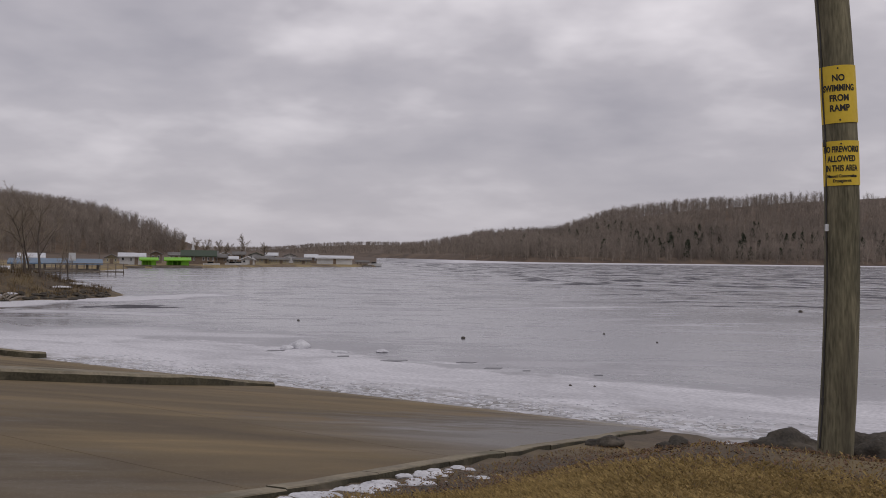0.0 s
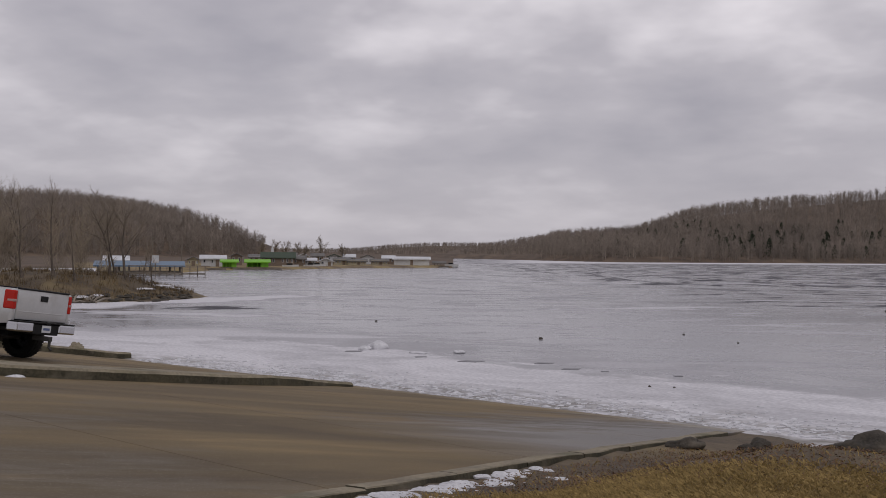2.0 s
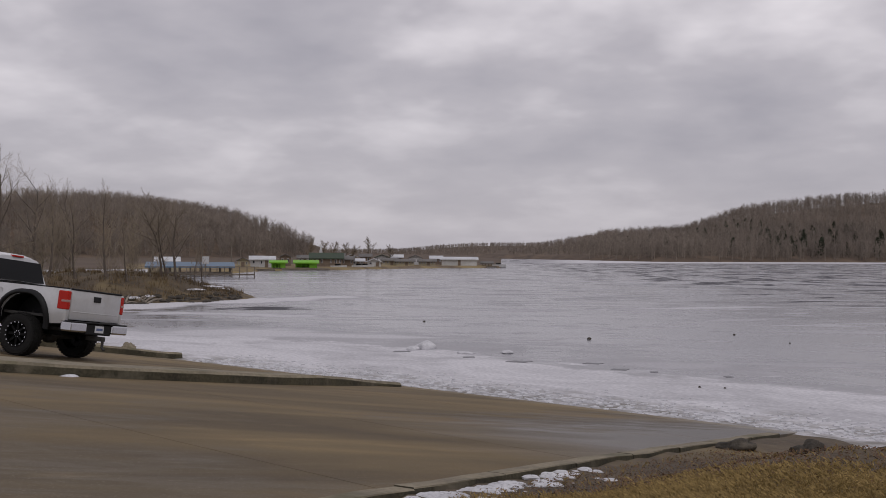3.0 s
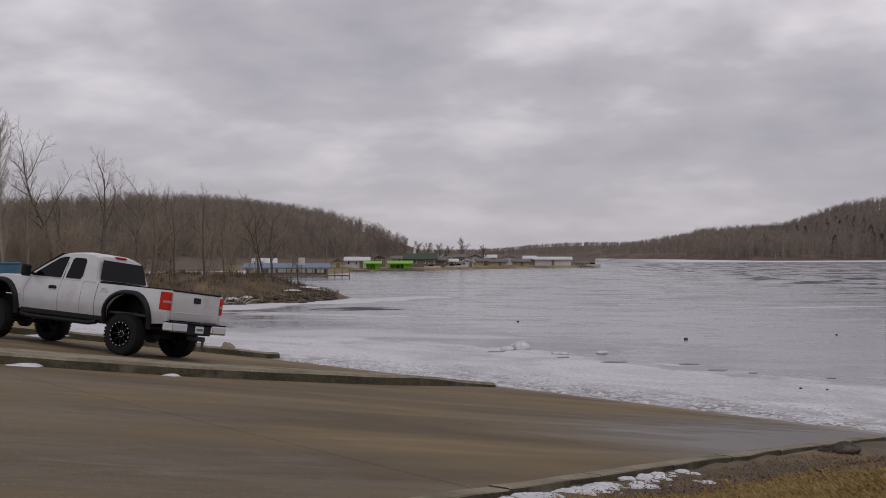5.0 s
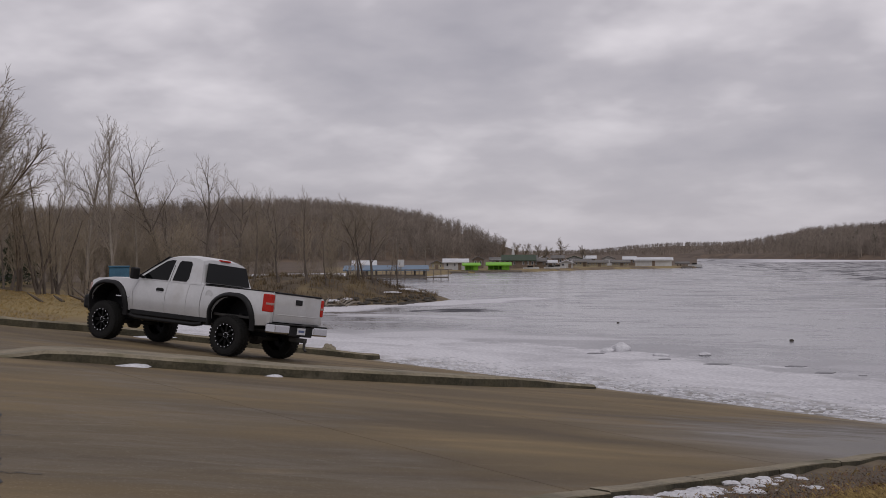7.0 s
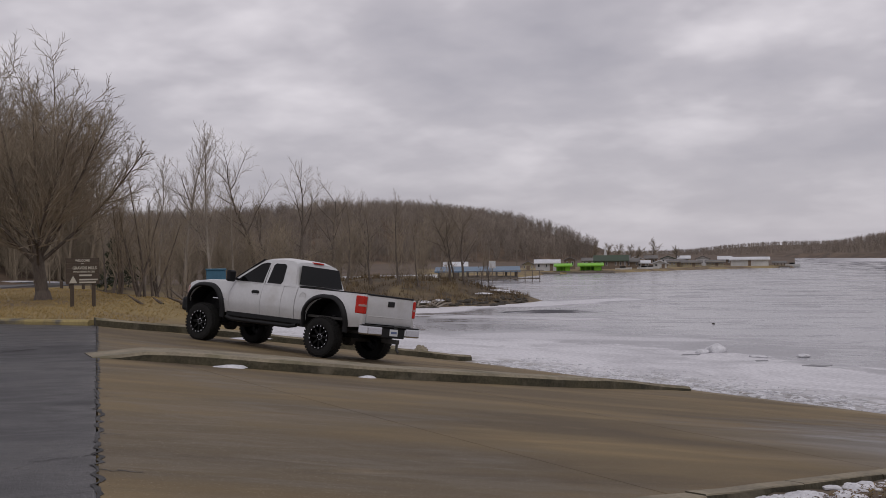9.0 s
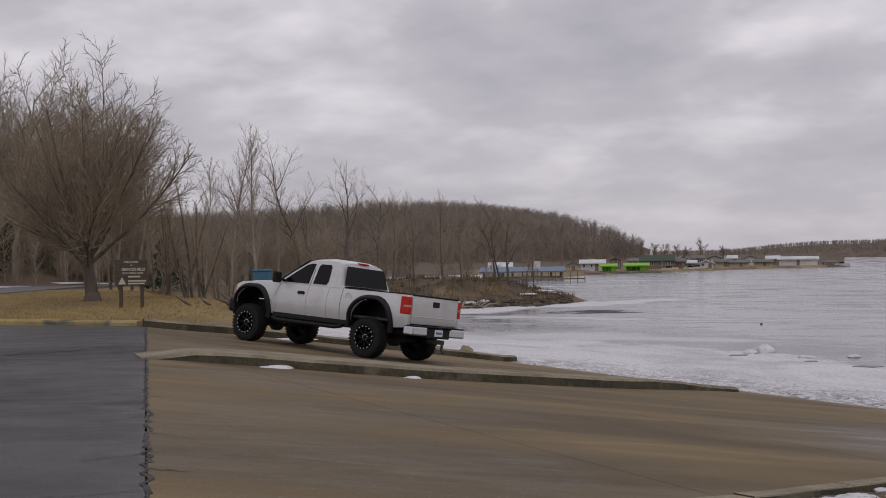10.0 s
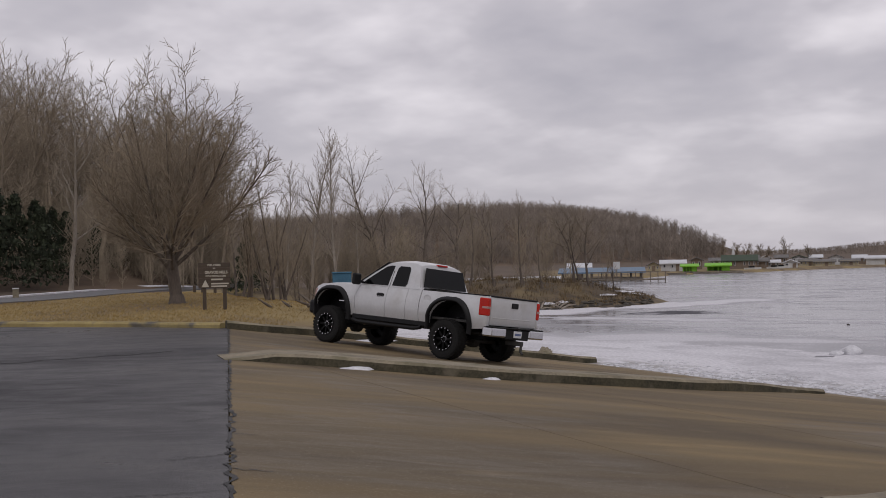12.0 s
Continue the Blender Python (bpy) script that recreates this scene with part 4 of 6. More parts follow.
    # wheels
    for s in (-1, 1):
        for cy in (AF, AR):
            bm = lathe([(-0.15, 0.26), (-0.16, 0.34), (-0.155, 0.405), (-0.13, 0.435), (-0.06, R), (0.06, R), (0.13, 0.435), (0.155, 0.405), (0.16, 0.34), (0.15, 0.26)], 36)
            for k in range(36):
                a = 2 * math.pi * (k + 0.25) / 36
                for xx, off in ((-0.12, 0), (-0.04, 0.5), (0.04, 0), (0.12, 0.5)):
                    rot = Matrix.Rotation(a + off * 2 * math.pi / 36, 4, "X")
                    box(bm, xx - 0.035, xx + 0.035, -0.024, 0.024, (R if abs(xx) < 0.1 else R - 0.012) - 0.012, (R if abs(xx) < 0.1 else R - 0.012) + 0.006, 0, rot)
            wh = part("tyre", bm, M["rubber"], tr, "black off-road tyre")
            wh.location = (s * 0.93, cy, ZC)
            o = s  # outward
            bm = lathe([(o * 0.15, 0.265), (o * 0.165, 0.26), (o * 0.16, 0.235), (o * 0.05, 0.22), (o * 0.02, 0.2), (o * 0.03, 0.09), (o * 0.09, 0.085), (o * 0.1, 0.05), (o * 0.1, 0.0)], 28)
            rim = part("rim", bm, M["gloss_black"], wh, "gloss black rim with bright bolts")
            bm = bmesh.new()
            for k in range(8):
                rot = Matrix.Rotation(2 * math.pi * k / 8, 4, "X")
                box(bm, min(o * 0.03, o * 0.13), max(o * 0.03, o * 0.13), -0.03, 0.03, 0.07, 0.24, 0.01, rot)
            part("spokes", bm, M["gloss_black"], rim)
            bm = bmesh.new()
            for k in range(16):
                rot = Matrix.Rotation(2 * math.pi * (k + 0.5) / 16, 4, "X")
                box(bm, min(o * 0.155, o * 0.18), max(o * 0.155, o * 0.18), -0.012, 0.012, 0.236, 0.258, 0, rot)
            for k in range(8):
                rot = Matrix.Rotation(2 * math.pi * (k + 0.5) / 8, 4, "X")
                box(bm, min(o * 0.09, o * 0.12), max(o * 0.09, o * 0.12), -0.012, 0.012, 0.055, 0.08, 0, rot)
            tagged(part("bolts", bm, M["chrome"], rim, "bright steel bolts"), kind="stuff")
    for ob in tr.children:   # the rear end sits close behind the wheels
        if ob.name.split(".")[0] in ("tailgate", "tail_pillar", "tail_light", "rear_bumper", "hitch", "hitch_drop"):
            ob.location.y += 0.12
    return tr


TX, TY = -12.98, 23.83
heading = radians(77.0)
fwd, side = Vector((-math.sin(heading), math.cos(heading))), Vector((math.cos(heading), math.sin(heading)))


def tp(u, v):
    q = Vector((TX, TY)) + fwd * u + side * v
    return Vector((q.x, q.y, paved(q.x, q.y)))


yv = (tp(1.82, 0) - tp(-1.82, 0)).normalized()
xv = (tp(0, 0.93) - tp(0, -0.93)).normalized()
zv = xv.cross(yv).normalized()
xv = yv.cross(zv)
base = (tp(1.82, 0.93) + tp(1.82, -0.93) + tp(-1.82, 0.93) + tp(-1.82, -0.93)) / 4
truck = build_truck(Matrix(((xv.x, yv.x, zv.x, base.x), (xv.y, yv.y, zv.y, base.y), (xv.z, yv.z, zv.z, base.z), (0, 0, 0, 1))))


# ---- utility pole and its signs ----
def text_mesh(words, size, material, name, parent, m, squeeze=1.0):
    cu = bpy.data.curves.new(name, "FONT")
    cu.body, cu.size, cu.align_x, cu.align_y = words, size, "CENTER", "CENTER"
    cu.extrude, cu.offset = 0.001, size * 0.035
    tmp = bpy.data.objects.new(name, cu)
    scene.collection.objects.link(tmp)
    me = bpy.data.meshes.new_from_object(tmp.evaluated_get(bpy.context.evaluated_depsgraph_get()))
    bpy.data.objects.remove(tmp)
    for v in me.vertices:
        v.co.x *= squeeze
    me.materials.clear()
    me.materials.append(material)
    ob = new(name, me)
    ob.parent = parent
    ob.matrix_local = m
    return ob


PX, PY, PZ, PR = 3.385, 9.69, 1.57, 0.152
LEAN = pose(0, 0, 0, 0, -1.4, 0)


def bow(z):
    """The pole is not quite straight."""
    return 0.02 * z * (4 - z) if z < 5 else -0.1 - 0.12 * (z - 5)


def build_pole():
    verts, faces = [], []
    rnd = random.Random(4)
    n, rows = 28, 40
    for i in range(rows + 1):
        z = -0.4 + 9.4 * i / rows
        r = PR * (1 - 0.018 * z)
        for k in range(n):
            a = 2 * math.pi * k / n
            g = r * (1 + 0.02 * noise.noise((math.cos(a) * 6, math.sin(a) * 6, z * 0.35)) + (0.012 if k % 7 == 0 else 0) * -1)
            verts.append((g * math.cos(a) + bow(z), g * math.sin(a), z))
    for i in range(rows):
        for k in range(n):
            a, b = i * n + k, i * n + (k + 1) % n
            faces.append((a, b, b + n, a + n))
    faces.append(tuple(rows * n + k for k in range(n)))
    pole = empty("utility_pole", Matrix.Translation((PX, PY, PZ)) @ LEAN, "weathered grey-green wooden utility pole by the shore", "pole")
    mesh_object("pole_shaft", verts, faces, M["pole"], pole, smooth=True)
    # ground wire in a moulding down the side, with staples and a clamp
    vs, fs = [], []
    ang = radians(197)
    path = [Vector(((PR * (1 - 0.018 * z) + 0.006) * math.cos(ang), (PR * (1 - 0.018 * z) + 0.006) * math.sin(ang), z)) for z in [0.02 + 0.3 * i for i in range(29)]]
    path = [p + Vector((0.006 * math.sin(i * 1.7) + bow(p.z), 0, 0)) for i, p in enumerate(path)]
    ring_tube(vs, fs, path, [0.008] * len(path), 6)
    mesh_object("ground_wire", vs, fs, M["steel"], pole, "thin dark ground wire", smooth=True)
    for z in (0.42, 1.9, 2.62):
        st = boxed("wire_clamp", (-0.018, 0.018, -0.015, 0.015, -0.03, 0.03), M["white_plate"] if z == 1.9 else M["steel"], pole, "", 0.004)
        st.location = (PR * 0.98 * math.cos(ang) + bow(z), PR * 0.98 * math.sin(ang), z)
    return pole


build_pole()


def pole_sign(name, zc, w, h, lines, label):
    """A thin plate bent round the pole, with its words, nailed."""
    r = PR * (1 - 0.018 * zc) + 0.004
    face = radians(-107)      # it faces the eye
    half = w / 2 / r
    sg = empty(name, Matrix.Translation((PX, PY, PZ)) @ LEAN @ Matrix.Translation((bow(zc), 0, zc)) @ pose(0, 0, 0, 0, math.degrees(0.02 * (4 - 2 * zc)), 0), label, "sign", "signs on the pole")
    verts, faces = [], []
    n = 20
    for j, z in enumerate((-h / 2, h / 2)):
        for layer, rr in ((0, r), (1, r + 0.003)):
            for i in range(n + 1):
                a = face - half + 2 * half * i / n
                verts.append((rr * math.cos(a), rr * math.sin(a), z))
    q = n + 1
    for i in range(n):
        faces += [(q + i, q + i + 1, 3 * q + i + 1, 3 * q + i), (i + 1, i, 2 * q + i, 2 * q + i + 1), (i, i + 1, q + i + 1, q + i), (2 * q + i + 1, 2 * q + i, 3 * q + i, 3 * q + i + 1)]
    faces += [(0, q, 3 * q, 2 * q), (q + n, n, 2 * q + n, 3 * q + n)]
    mesh_object("plate", verts, faces, M["sign_yellow"], sg, "yellow metal plate")
    for words, z, size, sq in lines:
        t = text_mesh(words, size, M["black"], "lettering", sg, Matrix(), sq)
        for v in t.data.vertices:
            a = face + v.co.x / r
            rr = r + 0.0045 + v.co.z
            v.co = Vector((rr * math.cos(a), rr * math.sin(a), z + v.co.y))
    for z in (-h / 2 + 0.025, h / 2 - 0.025):
        bm = bmesh.new()
        bmesh.ops.create_uvsphere(bm, u_segments=8, v_segments=5, radius=0.008)
        nl = part("nail", bm, M["steel"], sg)
        nl.location = ((r + 0.004) * math.cos(face), (r + 0.004) * math.sin(face), z)
    return sg


pole_sign("warning_sign", 3.03, 0.40, 0.487, [("NO", 0.135, 0.075, 0.85), ("SWIMMING", 0.05, 0.075, 0.72), ("FROM", -0.035, 0.075, 0.8), ("RAMP", -0.12, 0.075, 0.85)],
          "yellow metal no swimming sign nailed to the pole")
pole_sign("warning_sign", 2.445, 0.40, 0.378, [("NO FIREWORKS", 0.115, 0.07, 0.64), ("ALLOWED", 0.035, 0.07, 0.72), ("IN THIS AREA", -0.045, 0.07, 0.66), ("Missouri Conservation", -0.11, 0.035, 0.8), ("Department", -0.15, 0.035, 0.85)],
          "yellow metal no fireworks sign nailed to the pole")


# ---- rocks, snow, litter on the near bank ----
def rock_mesh(seed, sx, sy, sz, sub=3, rough=0.42):
    bm = bmesh.new()
    bmesh.ops.create_icosphere(bm, subdivisions=sub, radius=1)
    off = seed * 7.31
    for v in bm.verts:
        d_ = 1 + rough * noise.noise(v.co * 1.3 + Vector((off, 0, 0))) + rough * 0.5 * noise.noise(v.co * 3.1 + Vector((0, off, 0))) + rough * 0.22 * noise.noise(v.co * 8.3 + Vector((0, 0, off)))
        q = v.co * d_
        v.co = Vector((q.x * sx, q.y * sy, max(q.z, -0.35) * sz))
    return bm


def put_rock(x, y, sx, sy, sz, seed, label, material="rock", name="rock", sink=0.12, group="shore rocks", turn=0, z=None, category="rock"):
    ob = part(name, rock_mesh(seed, sx, sy, sz, 4), M[material], smooth=True)
    ob.matrix_world = pose(x, y, (land(x, y) if z is None else z) + sz * (0.35 - sink), 0, 0, turn)
    return tagged(ob, label, category, group)


put_rock(3.93, 12.95, 0.5, 0.28, 0.24, 1, "large dark mossy boulder at the lake edge")
put_rock(5.1, 13.3, 0.42, 0.3, 0.36, 2, "large dark mossy boulder beside the pole")
put_rock(3.14, 15.2, 0.24, 0.2, 0.2, 3, "brown angular rock on the bank")
put_rock(2.43, 16.5, 0.3, 0.2, 0.11, 4, "low dark stone beside the ramp edge")
put_rock(3.6, 15.1, 0.2, 0.12, 0.1, 5, "small flat stone on the bank")
bank = empty("bank_ledge", Matrix(), "dark broken soil ledge along the shore", "bank", kind="structure")
for i in range(16):
    x = 3.3 + 0.17 * i
    y = 14.3 - 0.07 * i + 0.05 * math.sin(i * 2.1)
    lob = part("clod", rock_mesh(20 + i, 0.14, 0.1, 0.07, 2, 0.4), M["soil"], bank)
    lob.location = (x, y, land(x, y) + 0.01)


def scatter(name, count, area, make, material, label, category, seed=1):
    """Many small pieces as one stuff mesh."""
    rnd = random.Random(seed)
    verts, faces = [], []
    for _ in range(count):
        q = area(rnd)
        if q:
            make(rnd, verts, faces, *q)
    ob = mesh_object(name, verts, faces, material)
    return tagged(ob, label, category, kind="stuff")


def blade(rnd, verts, faces, x, y, z, h=0.04):
    a, lean = rnd.uniform(0, 6.28), rnd.uniform(0.2, 1.3)
    hh = h * rnd.uniform(0.5, 1.3)
    dx, dy = math.cos(a), math.sin(a)
    w = rnd.uniform(0.002, 0.004) * (h / 0.04) ** 0.7
    k = len(verts)
    verts += [(x - dy * w, y + dx * w, z - 0.01), (x + dy * w, y - dx * w, z - 0.01), (x + dx * hh * lean * 0.5 + dy * w * 0.7, y + dy * hh * lean * 0.5 - dx * w * 0.7, z + hh * 0.6),
              (x + dx * hh * lean * 1.1, y + dy * hh * lean * 1.1, z + hh * 0.8)]
    faces += [(k, k + 1, k + 2), (k, k + 2, k + 3)]


def litter(rnd, verts, faces, x, y, z):
    s = rnd.uniform(0.008, 0.02)
    m = pose(x, y, z + rnd.uniform(0.004, 0.03), rnd.uniform(-40, 40), rnd.uniform(-40, 40), rnd.uniform(0, 360))
    k = len(verts)
    for q in ((-s, 0, 0), (0, -s * 0.5, s * 0.2), (s, 0, 0), (0, s * 0.5, s * 0.2)):
        verts.append(tuple(m @ Vector(q)))
    faces += [(k, k + 1, k + 2), (k, k + 2, k + 3)]


def near_bank(rnd):
    r, a = rnd.uniform(6.2, 16.5), radians(rnd.uniform(-6, 24))
    x, y = r * math.sin(a), r * math.cos(a)
    w, al = wa(x, y)
    e_ = al - edge_along(w)
    return (x, y, w, e_)


def grass_area(rnd):
    x, y, w, e_ = near_bank(rnd)
    cover = step(0.3, 2.2, e_ + 1.2 * noise.noise((x * 0.9, y * 0.9, 3))) * step(10.3, 12.0, w + 1.1 * noise.noise((x * 0.8, y * 0.8, 8)))
    if e_ < 0.25 or rnd.random() > cover + 0.025:
        return None
    return x, y, land(x, y)


def leaf_area(rnd):
    x, y, w, e_ = near_bank(rnd)
    if e_ < 0.3 or w < 3.5 or rnd.random() > step(12.2, 10.8, w) * 0.9 + 0.012:
        return None
    return x, y, land(x, y)


scatter("dry_grass", 240000, grass_area, blade, M["grass"], "yellow-brown dry winter grass on the bank", "grass", 2)
scatter("leaf_litter", 34000, leaf_area, litter, M["leaves"], "brown dead leaves over the bank", "leaves", 3)


def clump(rnd, verts, faces, x, y, z, s=None):
    s = s or rnd.choice((0.02, 0.03, 0.045, 0.07))
    k = len(verts)
    n, rows = 8, 4
    ph = rnd.uniform(0, 100)
    for i in range(rows):
        t = i / (rows - 1)
        for j in range(n):
            a = 6.283 * j / n
            r = s * math.cos(t * 1.45) * (1 + 0.45 * noise.noise((math.cos(a) * 1.5 + ph, math.sin(a) * 1.5, t)))
            verts.append((x + r * math.cos(a) * 1.3, y + r * math.sin(a), z - 0.01 + s * 0.6 * math.sin(t * 1.57)))
    for i in range(rows - 1):
        for j in range(n):
            a, b = k + i * n + j, k + i * n + (j + 1) % n
            faces.append((a, b, b + n, a + n))


def snow_edge(rnd):
    w = rnd.uniform(9.3, 16.0)
    off = 0.14 + abs(rnd.gauss(0, 0.42)) * (0.7 + 0.6 * noise.noise((w * 0.7, 1, 1))) * (1.0 if w < 9.8 else 0.6)
    if rnd.random() > 0.45 + 1.1 * noise.noise((w * 1.3, off * 3, 4)):
        return None
    p = plan(w, edge_along(w) + off)
    return p.x, p.y, land(p.x, p.y)


scatter("snow_clumps", 900, snow_edge, clump, M["snow"], "crumbled old snow along the ramp edge", "snow", 4)


def snow_patch(x, y, sx, sy, h, seed, turn=0, z=None, label="thin melting patch of old snow"):
    verts, faces = [], []
    n, rows = 26, 5
    for i in range(rows):
        t = i / (rows - 1)
        for j in range(n):
            a = 6.283 * j / n
            r = (1 - t) * (1 + 0.35 * noise.noise((math.cos(a) * 1.6, math.sin(a) * 1.6, seed * 3.3)) + 0.15 * noise.noise((math.cos(a) * 5, math.sin(a) * 5, seed)))
            verts.append((sx * r * math.cos(a), sy * r * math.sin(a), 0.6 * h * math.sin(t * 1.57) * (1 + 0.3 * noise.noise((a * 2, t * 3, seed))) - (0.03 if i == 0 else 0)))
    for i in range(rows - 1):
        for j in range(n):
            a, b = i * n + j, i * n + (j + 1) % n
            faces.append((a, b, b + n, a + n))
    ob = mesh_object("snow_patch", verts, faces, M["snow"], smooth=True)
    ob.matrix_world = pose(x, y, (max(land(x, y), paved(x, y)) if z is None else z), 0, 0, turn)
    return tagged(ob, label, "snow", "snow patches")


# ---- trees ----
def grow(out, rnd, p, d, L, r, lvl, cfg):
    """A limb with its limbs: adds tapered tubes to out[0] (wood) and out[1] (twigs), kept inside the crown's outline."""
    V, F = out[0] if lvl < cfg["wood"] else out[1]
    nseg = cfg["segs"][min(lvl, 4)]
    env = cfg.get("env")

    def outside(a, k):
        return ((a.x - env[0]) / env[3]) ** 2 + ((a.y - env[1]) / env[3]) ** 2 + ((a.z - env[2]) / env[4]) ** 2 > k * k

    path, q, dd = [p.copy()], p.copy(), d.normalized()
    lim = 0.98 + rnd.uniform(-0.1, 0.07)
    if env and lvl > 1 and outside(p, 0.97):
        return
    for i in range(nseg):
        dd = (dd + Vector((rnd.gauss(0, 1), rnd.gauss(0, 1), rnd.gauss(0, 1))) * cfg["wander"] + Vector((0, 0, cfg["rise"][min(lvl, len(cfg["rise"]) - 1)]))).normalized()
        q = q + dd * (L / nseg)
        path.append(q.copy())
        if env and lvl and outside(q, lim):
            path[-1] = path[-2].lerp(q, 0.35)
            break
    whole, nseg = nseg, len(path) - 1
    end = (cfg.get("tip", 0.35) if lvl == 0 else 0.14) if lvl < cfg["levels"] - 1 else 0.25
    ring_tube(V, F, path, [r * (1 - (1 - end) * i / nseg) for i in range(nseg + 1)], (10, 6, 4, 3, 3)[min(lvl, 4)])
    if lvl >= cfg["levels"] - 1:
        return
    n = max(2, round(cfg["n"][lvl] * nseg / whole))
    turn = rnd.uniform(0, 6.28)
    for k in range(n):
        t = cfg["from"][lvl] + (1 - cfg["from"][lvl]) * (k + rnd.random()) / n
        f = min(t * nseg, nseg - 1e-3)
        i = int(f)
        at_ = path[i].lerp(path[i + 1], f - i)
        ax = (path[i + 1] - path[i]).normalized()
        u = ax.orthogonal().normalized()
        v = ax.cross(u)
        turn += 2.4 + rnd.uniform(-0.5, 0.5)
        spread = cfg["ang"][lvl] * rnd.uniform(0.7, 1.25)
        if lvl == 0 and "dome" in cfg:
            spread = cfg["ang"][0] * (0.1 + 0.9 * ((k * 7) % n + rnd.random()) / n)
        ang = radians(spread)
        nd = ax * math.cos(ang) + (u * math.cos(turn) + v * math.sin(turn)) * math.sin(ang)
        shrink = 1 - cfg["taper"] * t if lvl == 0 else 1 - 0.35 * t
        grow(out, rnd, at_, nd, L * cfg["ratio"][lvl] * shrink * rnd.uniform(0.75, 1.15), max(r * (1 - 0.6 * t) * cfg["thin"], cfg["min"]), lvl + 1, cfg)


SEGS = (6, 5, 3, 2, 2)
VASE = dict(dome=1, levels=5, wood=2, segs=(5, 7, 4, 2, 2), n=(20, 22, 8, 5), ang=(74, 32, 32, 34), ratio=(3.6, 0.34, 0.48, 0.52), rise=(0.0, 0.055, 0.06, 0.03), wander=0.06, taper=0.0, thin=0.54, min=0.0098,
            tip=0.8, env=(0.45, 0.38, 4.65, 4.2, 3.5), **{"from": (0.62, 0.12, 0.12, 0.1)})
SPIRE = dict(levels=4, wood=1, segs=(8, 4, 2, 2), n=(34, 7, 4), ang=(31, 26, 28), ratio=(0.34, 0.4, 0.45), rise=(0.0, 0.09, 0.06), wander=0.035, taper=0.62, thin=0.3, min=0.0105, tip=0.1, **{"from": (0.22, 0.12, 0.1)})
SPREAD = dict(levels=4, wood=2, segs=SEGS, n=(10, 8, 7), ang=(44, 38, 36), ratio=(0.55, 0.5, 0.5), rise=(0.02, 0.08, 0.04), wander=0.11, taper=0.45, thin=0.45, min=0.011, tip=0.15, **{"from": (0.3, 0.15, 0.12)})
FAR_SPREAD = dict(SPREAD, min=0.03, n=(11, 9, 5))
WOODS = dict(SPREAD, segs=(5, 3, 2, 1), n=(10, 7, 6), min=0.014)
SAPLING = dict(levels=4, wood=1, segs=(6, 3, 2, 1), n=(14, 6, 4), ang=(30, 28, 30), ratio=(0.32, 0.45, 0.5), rise=(0.03, 0.1, 0.05), wander=0.06, taper=0.5, thin=0.42, min=0.008, tip=0.12, **{"from": (0.18, 0.15, 0.15)})


def tree(x, y, height, radius, cfg, seed, label, wood="bark", trunk=1.0, lean=(0, 0), group="bare trees by the lot", stems=1, z=None, twig="twig"):
    rnd = random.Random(seed)
    out = (([], []), ([], []))
    for s in range(stems):
        ln = Vector((lean[0], lean[1], 1)) if stems == 1 else Vector((rnd.uniform(-0.3, 0.3), rnd.uniform(-0.3, 0.3), 1))
        grow(out, rnd, Vector((rnd.uniform(-0.2, 0.2) * (stems > 1), rnd.uniform(-0.2, 0.2) * (stems > 1), -0.15)), ln, height * trunk * (1 if stems == 1 else rnd.uniform(0.7, 1.0)), radius, 0, cfg)
    if stems == 1:  # root flare
        ring_tube(*out[0], [Vector((0, 0, -0.2)), Vector((0, 0, 0.05)), Vector((0, 0, 0.4))], [radius * 1.7, radius * 1.35, radius * 0.99], 9)
    top = empty("tree", pose(x, y, land(x, y) if z is None else z, 0, 0, 0), label, "tree", group)
    mesh_object("trunk", *out[0], M[wood], top, smooth=True)
    mesh_object("crown", *out[1], M[twig], top, "fine bare winter twigs")
    return top


def polar(az, r):
    return r * math.sin(radians(az)), r * math.cos(radians(az))


x, y = polar(-40.15, 47.5)
tree(x, y, 9.2, 0.27, VASE, 11, "broad bare vase-shaped tree on dry grass", trunk=0.24)
x, y = polar(-45.1, 73)
tree(x, y, 10.8, 0.15, SPREAD, 14, "crooked pale-barked tree at the foot of the slope", wood="pale_bark", twig="pale_twig", group="")
bm = rock_mesh(33, 0.14, 0.14, 0.1, 2, 0.5)
nest = part("nest", bm, M["bark"])
nest.location = (*polar(-38.0, 47.3), 8.6)
tagged(nest, "dark twig nest high in the bare tree", "nest")
for az, r, h, rad, seed in ((-32.2, 76, 10.9, 0.13, 21), (-33.5, 78, 10.9, 0.12, 22), (-34.8, 82, 9.0, 0.09, 23), (-31.2, 86, 8.2, 0.09, 24)):
    x, y = polar(az, r)
    tree(x, y, h, rad, SPIRE, seed, "tall slender bare tree with upswept twigs", wood="pale_bark", twig="pale_twig")
for az, r, h, seed, st in ((-35.6, 49, 5.2, 31, 4), (-34.8, 51, 4.6, 32, 4), (-36.6, 54, 5.4, 33, 4), (-34.0, 56, 4.2, 34, 4), (-37.2, 62, 5.8, 36, 3)):
    x, y = polar(az, r)
    tree(x, y, h, 0.07, SAPLING, seed, "many-stemmed bare shrub by the kerb", stems=st, group="shrubs")
for az, r, h, seed in ((-30.2, 92, 9.6, 41), (-27.9, 96, 10.0, 42), (-29.0, 104, 9.2, 43), (-32.6, 98, 9.5, 44), (-26.2, 118, 10.5, 45), (-24.6, 125, 9.5, 46)):
    x, y = polar(az, r)
    tree(x, y, h, 0.19, SPREAD, seed, "bare lakeside tree with crooked limbs")
